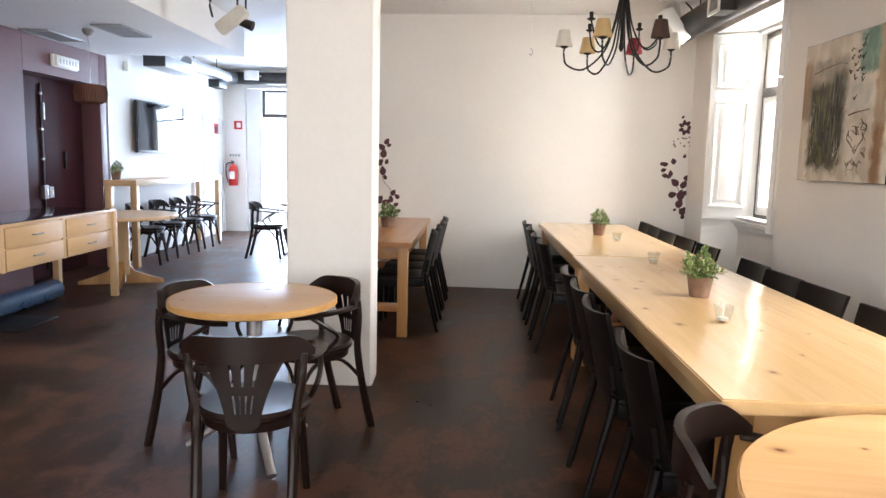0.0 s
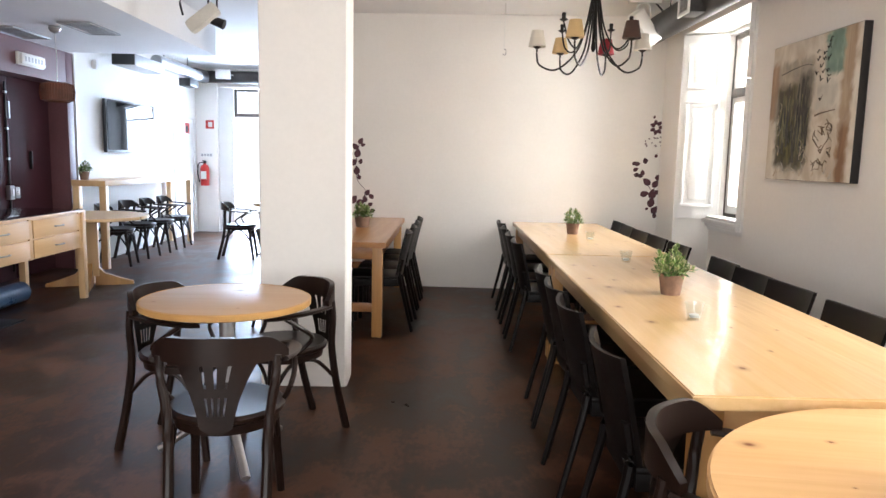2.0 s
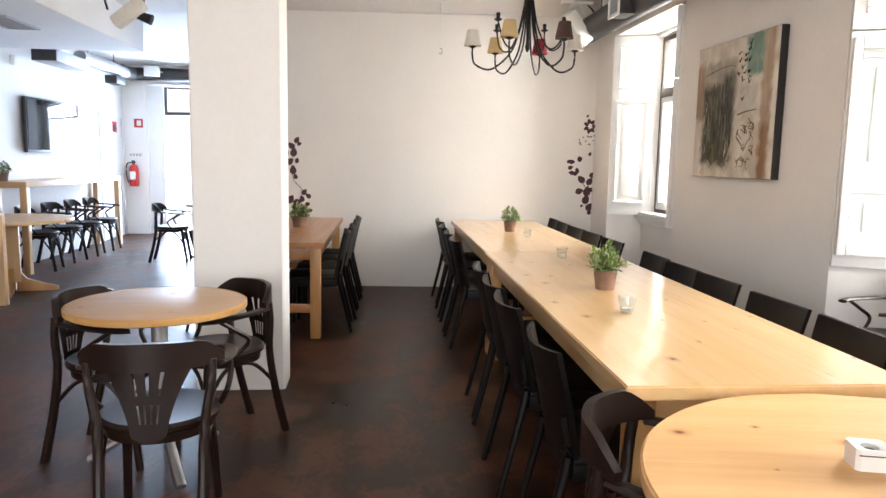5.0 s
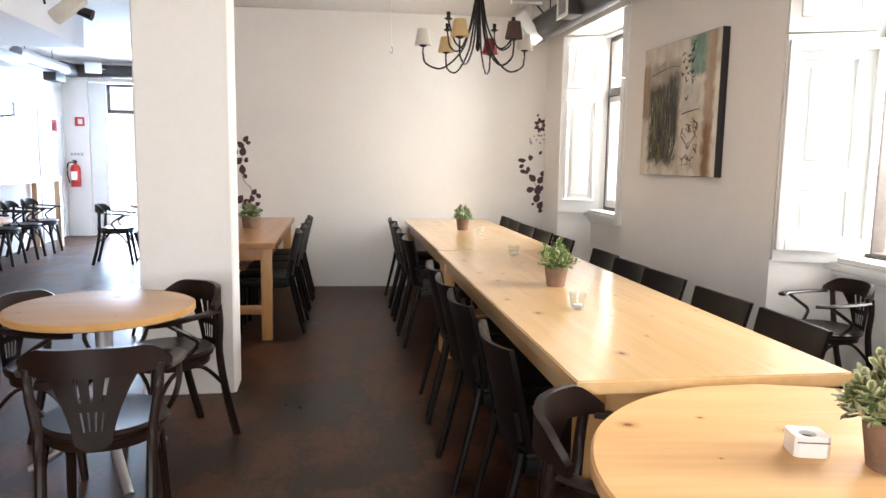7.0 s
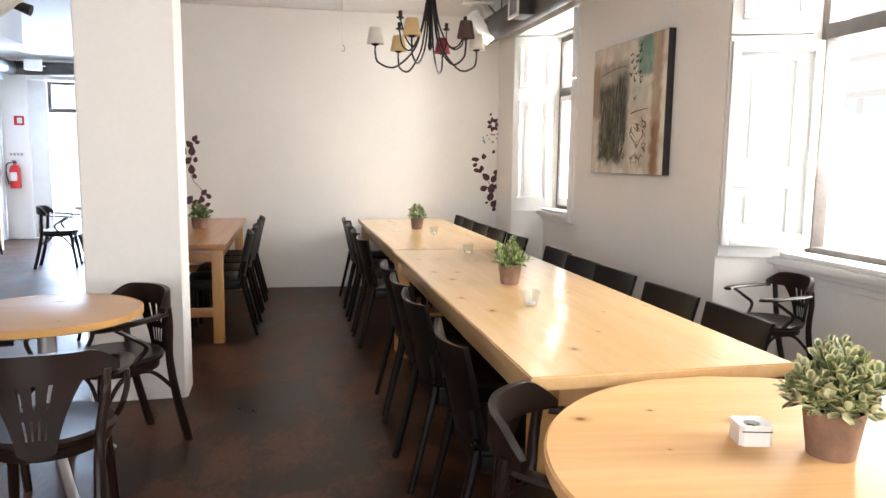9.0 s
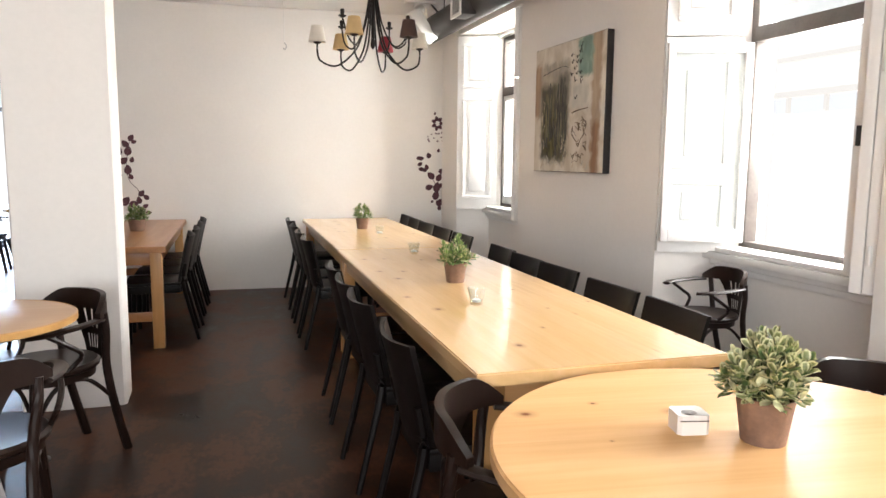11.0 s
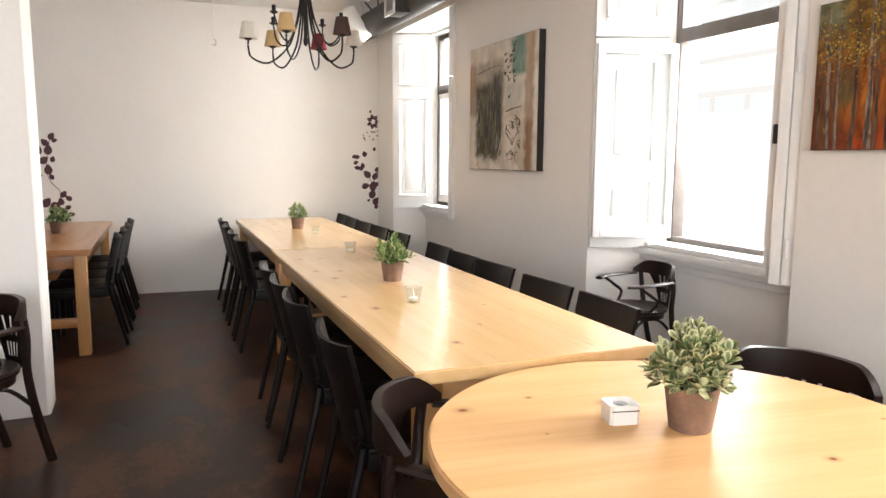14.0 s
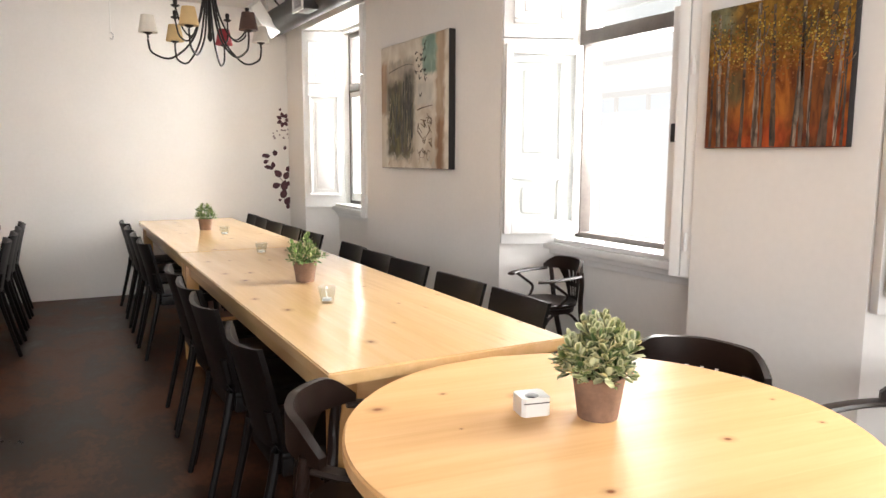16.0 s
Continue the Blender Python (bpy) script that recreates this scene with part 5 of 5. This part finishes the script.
# place across the canvas, width at the foot, height reached
for y, w, top, mat in ((0.265, 0.006, 0.20, F_SHADE), (0.225, 0.010, 0.26, F_TRUNK), (0.19, 0.006, 0.22, F_TRUNK), (0.125, 0.008, 0.24, F_SHADE), (0.06, 0.014, 0.275, F_TRUNK), (0.035, 0.006, 0.24, F_SHADE), (-0.015, 0.011, 0.26, F_SHADE), (-0.095, 0.009, 0.27, F_TRUNK), (-0.125, 0.008, 0.275, F_SHADE), (-0.155, 0.005, 0.22, F_TRUNK), (-0.205, 0.015, 0.275, F_SHADE), (-0.25, 0.006, 0.20, F_TRUNK), (-0.275, 0.005, 0.24, F_SHADE)):
    lean = g.uniform(-0.022, 0.022)
    painted_limb(pb, "painted_trunk", y, -0.256, y + lean, top, w, w * 0.45, mat, 0.0032)
    if mat == F_TRUNK:
        painted_limb(pb, "painted_trunk", y + w * 0.5, -0.256, y + lean + w * 0.2, top - 0.02, w * 0.45, w * 0.15, F_SHADE, 0.0042)
    for k in range(g.choice((1, 2, 3))):
        z = g.uniform(-0.02, 0.16)
        c = y + lean * (z + 0.256) / (top + 0.256)
        painted_limb(pb, "painted_trunk", c, z, c + g.choice((-1, 1)) * g.uniform(0.02, 0.055), min(0.275, z + g.uniform(0.05, 0.10)), w * 0.3, 0.0008, mat, 0.0036)
# dabs of leaf colour, thickest across the crowns
F_RUST = paint("rust_leaf_paint", (0.20, 0.06, 0.012), (0.40, 0.15, 0.02), 20)
F_OLIVE = paint("olive_leaf_paint", (0.05, 0.045, 0.015), (0.17, 0.13, 0.03), 20)
for mat, count, low, high, lift in ((F_OLIVE, 420, 0.04, 0.29, 0.0050), (F_RUST, 520, -0.06, 0.26, 0.0054), (F_GOLD, 520, 0.0, 0.28, 0.0058), (F_YEL, 230, 0.02, 0.24, 0.0062)):
    bm = bmesh.new()
    for k in range(count):
        y, z, r = g.uniform(-0.28, 0.28), g.triangular(low, high, (low + high) / 2) + 0.02 * math.sin(9 * k), g.uniform(0.0018, 0.0062)
        if z < 0.275:
            turn = g.uniform(0, 3)
            bm.faces.new([bm.verts.new(FACE @ Vector((y + r * g.uniform(0.7, 1.2) * math.cos(a + turn), z + r * 0.8 * math.sin(a + turn), lift))) for a in (0, 1.2, 2.5, 3.8, 5.0)])
    tagged(part("foliage", bm, mat, pb), kind="stuff")

# ---- wall stickers ----


def leaf_outline(cx, cy, size, ang, fat=0.36):
    pts = []
    for k in range(12):
        t = 2 * math.pi * k / 12
        x, y = math.cos(t) * size / 2, math.sin(t) * abs(math.sin(t)) ** 0.5 * size * fat * (1 - 0.3 * math.cos(t))
        c, s = math.cos(ang), math.sin(ang)
        pts.append((cx + x * c - y * s, cy + x * s + y * c))
    return pts


def sticker(x, flip, label, leaves, stems):
    """Vinyl leaves on the end wall; local x runs along it and y up."""
    y = 7.81 - (x + 1.72) * (0.305 / 4.67)
    t = thing("wall_sticker", pose(x, y - 0.0005, 0, 0, 0, -3.74) @ pose(0, 0, 0, 90, 0, 0), label, "sticker", "leaf wall stickers")
    for cx, cy, size, ang, mat in leaves:
        part("leaf", prism(leaf_outline(cx * 0.85, cy, size * 0.78, ang if flip > 0 else math.pi - ang), 0.001, 0.0025), mat, t)
    for line in stems:
        part("stem", tube([(px * flip, pz, 0.0018) for px, pz in line], 0.003, 5, 4, flat=1.0), VINYL, t)
    return t


g = random.Random(3)
big = [(0.0, 1.91, 0.045, 1.2, VINYL)]
for k in range(7):
    a = k * 0.9
    big.append((0.035 + 0.055 * math.cos(a), 1.80 + 0.055 * math.sin(a), 0.075, a, VINYL))
for k in range(14):
    big.append((g.uniform(-0.17, 0.14), g.uniform(1.60, 1.70), g.uniform(0.02, 0.04), g.uniform(0, 3), VINYL_PALE))
big += [(0.14, 1.63, 0.04, 1.0, VINYL), (0.05, 1.50, 0.06, 1.2, VINYL)]
for k in range(9):
    big.append((-0.13 + g.uniform(-0.1, 0.07), 1.38 + g.uniform(-0.10, 0.07), g.uniform(0.06, 0.09), g.uniform(0, 3), VINYL))
for cx, cy, size, ang in ((-0.05, 1.22, 0.13, 2.4), (-0.07, 1.09, 0.12, 0.3), (0.06, 1.20, 0.12, 1.0), (0.10, 1.27, 0.11, 0.2), (0.03, 1.09, 0.15, 1.4), (0.09, 1.11, 0.09, 0.2), (0.02, 1.0, 0.14, 1.2), (0.07, 0.92, 0.13, 0.9), (0.12, 0.91, 0.09, 0.2), (0.07, 0.86, 0.08, 1.4), (-0.03, 0.93, 0.05, 0.5)):
    big.append((cx, cy, size, ang, VINYL))
sticker(2.365, 1, "plum-coloured vinyl leaf sticker on the end wall", big, [[(0.02, 0.9), (0.03, 1.1), (0.08, 1.25)], [(0.03, 1.1), (-0.05, 1.22)]])
left = []
for cx, cy, size, ang in ((0.02, 1.59, 0.10, 1.0), (-0.05, 1.53, 0.11, 2.3), (0.05, 1.55, 0.07, 0.3), (-0.02, 1.46, 0.13, 1.4), (-0.07, 1.36, 0.12, 0.7), (0.02, 1.37, 0.08, 1.3), (-0.03, 1.27, 0.13, 1.6), (0.0, 1.20, 0.08, 2.0), (0.11, 1.03, 0.10, 0.9), (0.16, 0.99, 0.09, 2.4), (0.08, 0.96, 0.10, 1.8), (0.02, 0.92, 0.13, 0.3), (-0.07, 0.95, 0.14, 0.9), (0.15, 0.90, 0.08, 0.5), (0.18, 0.83, 0.08, 0.2), (-0.12, 1.45, 0.12, 1.2), (-0.15, 1.2, 0.13, 0.4)):
    left.append((cx, cy, size, ang, VINYL))
sticker(-0.80, 1, "plum-coloured vinyl branch sticker on the end wall", left, [[(0.0, 1.55), (-0.04, 1.3), (-0.01, 1.15), (0.07, 1.05), (0.04, 0.92)]])

# ---- plants, glasses, ashtray ----


def leaf_mesh(heart, edge, length=0.05, width=0.02, curl=0.25):
    """A fleshy leaf along +y, cupped along its midrib, with a margin of its own colour."""
    me = bpy.data.meshes.new("leaf")
    vs, fs, margin = [(0, 0, 0)], [], []
    for u, w in ((0.16, 0.42), (0.4, 0.88), (0.64, 1.0), (0.84, 0.72)):
        for c in (-1.0, -0.55, 0.0, 0.55, 1.0):
            vs.append((width / 2 * w * c, u * length, curl * length * u * u + 0.14 * width * abs(c) ** 1.5))
    vs.append((0, length, curl * length * 0.85))
    for c in range(4):
        fs.append((0, 2 + c, 1 + c))
        margin.append(c in (0, 3))
        for r in range(3):
            a = 1 + r * 5 + c
            fs.append((a, a + 1, a + 6, a + 5))
            margin.append(c in (0, 3))
        fs.append((16 + c, 17 + c, 21))
        margin.append(True)
    me.from_pydata(vs, [], fs)
    me.materials.append(heart)
    me.materials.append(edge)
    for p, pale in zip(me.polygons, margin):
        p.use_smooth = True
        p.material_index = int(pale)
    return me


def plant(x, y, z, r, h, spread, tall, count, label, seed, separate):
    """A bushy pot plant: sprigs that carry whorls of fleshy leaves."""
    t = thing("potted_plant", pose(x, y, z), label, "plant", "potted plants")
    part("pot", lathe([(0, 0.0), (r * 0.74, 0.0), (r * 0.76, 0.004), (r * 0.98, h - 0.006), (r, h), (r * 0.93, h), (r * 0.9, h - 0.015), (0, h - 0.015)], 32), TERRA, t, "brown terracotta pot")
    part("soil", lathe([(0, h - 0.014), (r * 0.88, h - 0.014), (r * 0.5, h - 0.006), (0, h - 0.004)], 20), SOIL, t)
    g = random.Random(seed)
    size = spread * 0.285
    pairs = ((LEAF, LEAF_EDGE, 0.62), (LEAF, LEAF_EDGE, 0.68), (LEAF_DARK, LEAF, 0.6), (LEAF, LEAF_EDGE, 0.56), (LEAF_EDGE, LEAF_EDGE, 0.6)) if separate else ((LEAF_GREEN, LEAF_EDGE, 0.5), (LEAF_GREEN, LEAF_GREEN, 0.46), (LEAF_DARK, LEAF_GREEN, 0.48))
    meshes = [leaf_mesh(a, b, size, size * w, g.uniform(0.1, 0.4)) for a, b, w in pairs]
    mass, order = bmesh.new(), []
    for me in meshes:
        for mat in me.materials:
            if mat not in order:
                order.append(mat)
    stems = bmesh.new()
    n = max(14, count // 9)
    for i in range(n):
        a, up = i * 2.4 + g.uniform(-0.35, 0.35), 1.0 - 1.15 * (i + 0.5) / n
        flat = math.sqrt(max(0.05, 1 - up * up)) * g.uniform(0.7, 1.0)
        deep = g.choice((0.66, 0.84, 0.92, 1.0))
        reach = (spread - size * 0.55) * deep
        tip = Vector((math.cos(a) * flat * reach, math.sin(a) * flat * reach, h + 0.012 + (tall - h - size * 0.5) * up * deep))
        root = Vector((math.cos(a) * r * 0.5, math.sin(a) * r * 0.5, h - 0.012))
        mid = (root + tip) / 2 + Vector((0, 0, spread * 0.12))
        tube([root, mid, tip], 0.0018, 5, 3, stems)
        d = (tip - mid).normalized() * 0.6 + Vector((math.cos(a) * flat, math.sin(a) * flat, up + 0.5)).normalized() * 0.6
        d.normalize()
        side = d.orthogonal().normalized()
        for k in range(9):
            at = tip - d * size * (0.9 - 0.1 * k)
            out = Matrix.Rotation(k * 2.4 + g.uniform(-0.3, 0.3), 3, d) @ side
            way = (out + d * (0.15 + 0.17 * k)).normalized()
            m = Matrix.Translation(at) @ way.to_track_quat("Y", "Z").to_matrix().to_4x4() @ Matrix.Rotation(g.uniform(-0.4, 0.4), 4, "Y") @ Matrix.Scale(g.uniform(0.75, 1.15) * (1.1 - 0.045 * k), 4)
            me = g.choice(meshes)
            if separate and i * 9 + k < 298:
                leaf = new("leaf", me)
                leaf.parent = t
                leaf.matrix_local = m
            else:
                vs = [mass.verts.new(m @ v.co) for v in me.vertices]
                for p in me.polygons:
                    f = mass.faces.new([vs[q] for q in p.vertices])
                    f.material_index = order.index(me.materials[p.material_index])
    tagged(part("stalk_mass", stems, LEAF_DARK, t), kind="stuff")
    if len(mass.verts):
        green = part("foliage", mass, order[0], t)
        for mat in order[1:]:
            green.data.materials.append(mat)
        tagged(green, kind="stuff")
    else:
        mass.free()
    return t


plant(1.232, 1.252, 0.75, 0.067, 0.112, 0.140, 0.264, 460, "bushy variegated plant in a brown terracotta pot on the round table", 5, True)
plant(1.210, 3.43, 0.76, 0.062, 0.103, 0.135, 0.245, 330, "bushy green plant in a terracotta pot on the long table", 6, False)
plant(1.295, 6.33, 0.76, 0.062, 0.10, 0.125, 0.235, 260, "bushy green terracotta pot plant at the table's far end", 7, False)
plant(-0.645, 6.58, 0.76, 0.075, 0.10, 0.14, 0.23, 260, "bushy green plant in a terracotta pot behind the pillar", 8, False)
plant(-4.18, 8.52, 1.07, 0.06, 0.10, 0.12, 0.23, 220, "green plant in a terracotta pot on the bar table", 9, False)


def tumbler(x, y, z):
    t = thing("glass_tumbler", pose(x, y, z), "small clear glass candle tumbler on the long table", "glass", "glass tumblers")
    part("glass", lathe([(0, 0.0), (0.028, 0.0), (0.029, 0.004), (0.041, 0.071), (0.0415, 0.073), (0.0385, 0.073), (0.026, 0.012), (0, 0.010)], 28), GLASS, t)
    part("candle", lathe([(0, 0.011), (0.02, 0.011), (0.02, 0.022), (0.002, 0.023), (0, 0.03)], 20), PLASTIC_W, t, "white tealight")
    return t


for x, y in ((1.115, 2.86), (1.30, 4.57), (1.345, 5.83)):
    tumbler(x, y, 0.76)

ash = thing("ashtray", pose(1.103, 1.358, 0.75, 0, 0, -14), "square white ceramic ashtray with a round hollow", "ashtray")
n = 24
bm = bmesh.new()
hw, hd, hh, rr = 0.039, 0.036, 0.048, 0.019
outer_b, outer_t, hole_t, hole_b = [], [], [], []
for k in range(n):
    a = 2 * math.pi * (k + 0.5) / n
    c, s = math.cos(a), math.sin(a)
    q = 1 / max(abs(c), abs(s))
    outer_b.append(bm.verts.new((c * q * hw, s * q * hd, 0)))
    dip = 0.006 if abs(abs(c) - abs(s)) > 0.9 else 0
    outer_t.append(bm.verts.new((c * q * hw, s * q * hd, hh - dip)))
    hole_t.append(bm.verts.new((c * rr, s * rr, hh - 0.004)))
    hole_b.append(bm.verts.new((c * rr * 0.9, s * rr * 0.9, hh - 0.03)))
for a, b in ((outer_b, outer_t), (outer_t, hole_t), (hole_t, hole_b)):
    for k in range(n):
        bm.faces.new((a[k], a[(k + 1) % n], b[(k + 1) % n], b[k]))
bm.faces.new(outer_b[::-1])
bm.faces.new(hole_b)
bmesh.ops.recalc_face_normals(bm, faces=bm.faces)
part("body", bm, PLASTIC_W, ash)
part("ash_bed", lathe([(0, hh - 0.0295), (0.0165, hh - 0.0295), (0.0165, hh - 0.013), (0.0, hh - 0.011)], 16), SOIL, ash, "dark ash in the hollow")
part("seam", box(-hw + 0.004, hw - 0.004, -hd - 0.0012, -hd + 0.001, hh - 0.014, hh - 0.0115, 0), DUCT, ash, "dark seam under the lid")
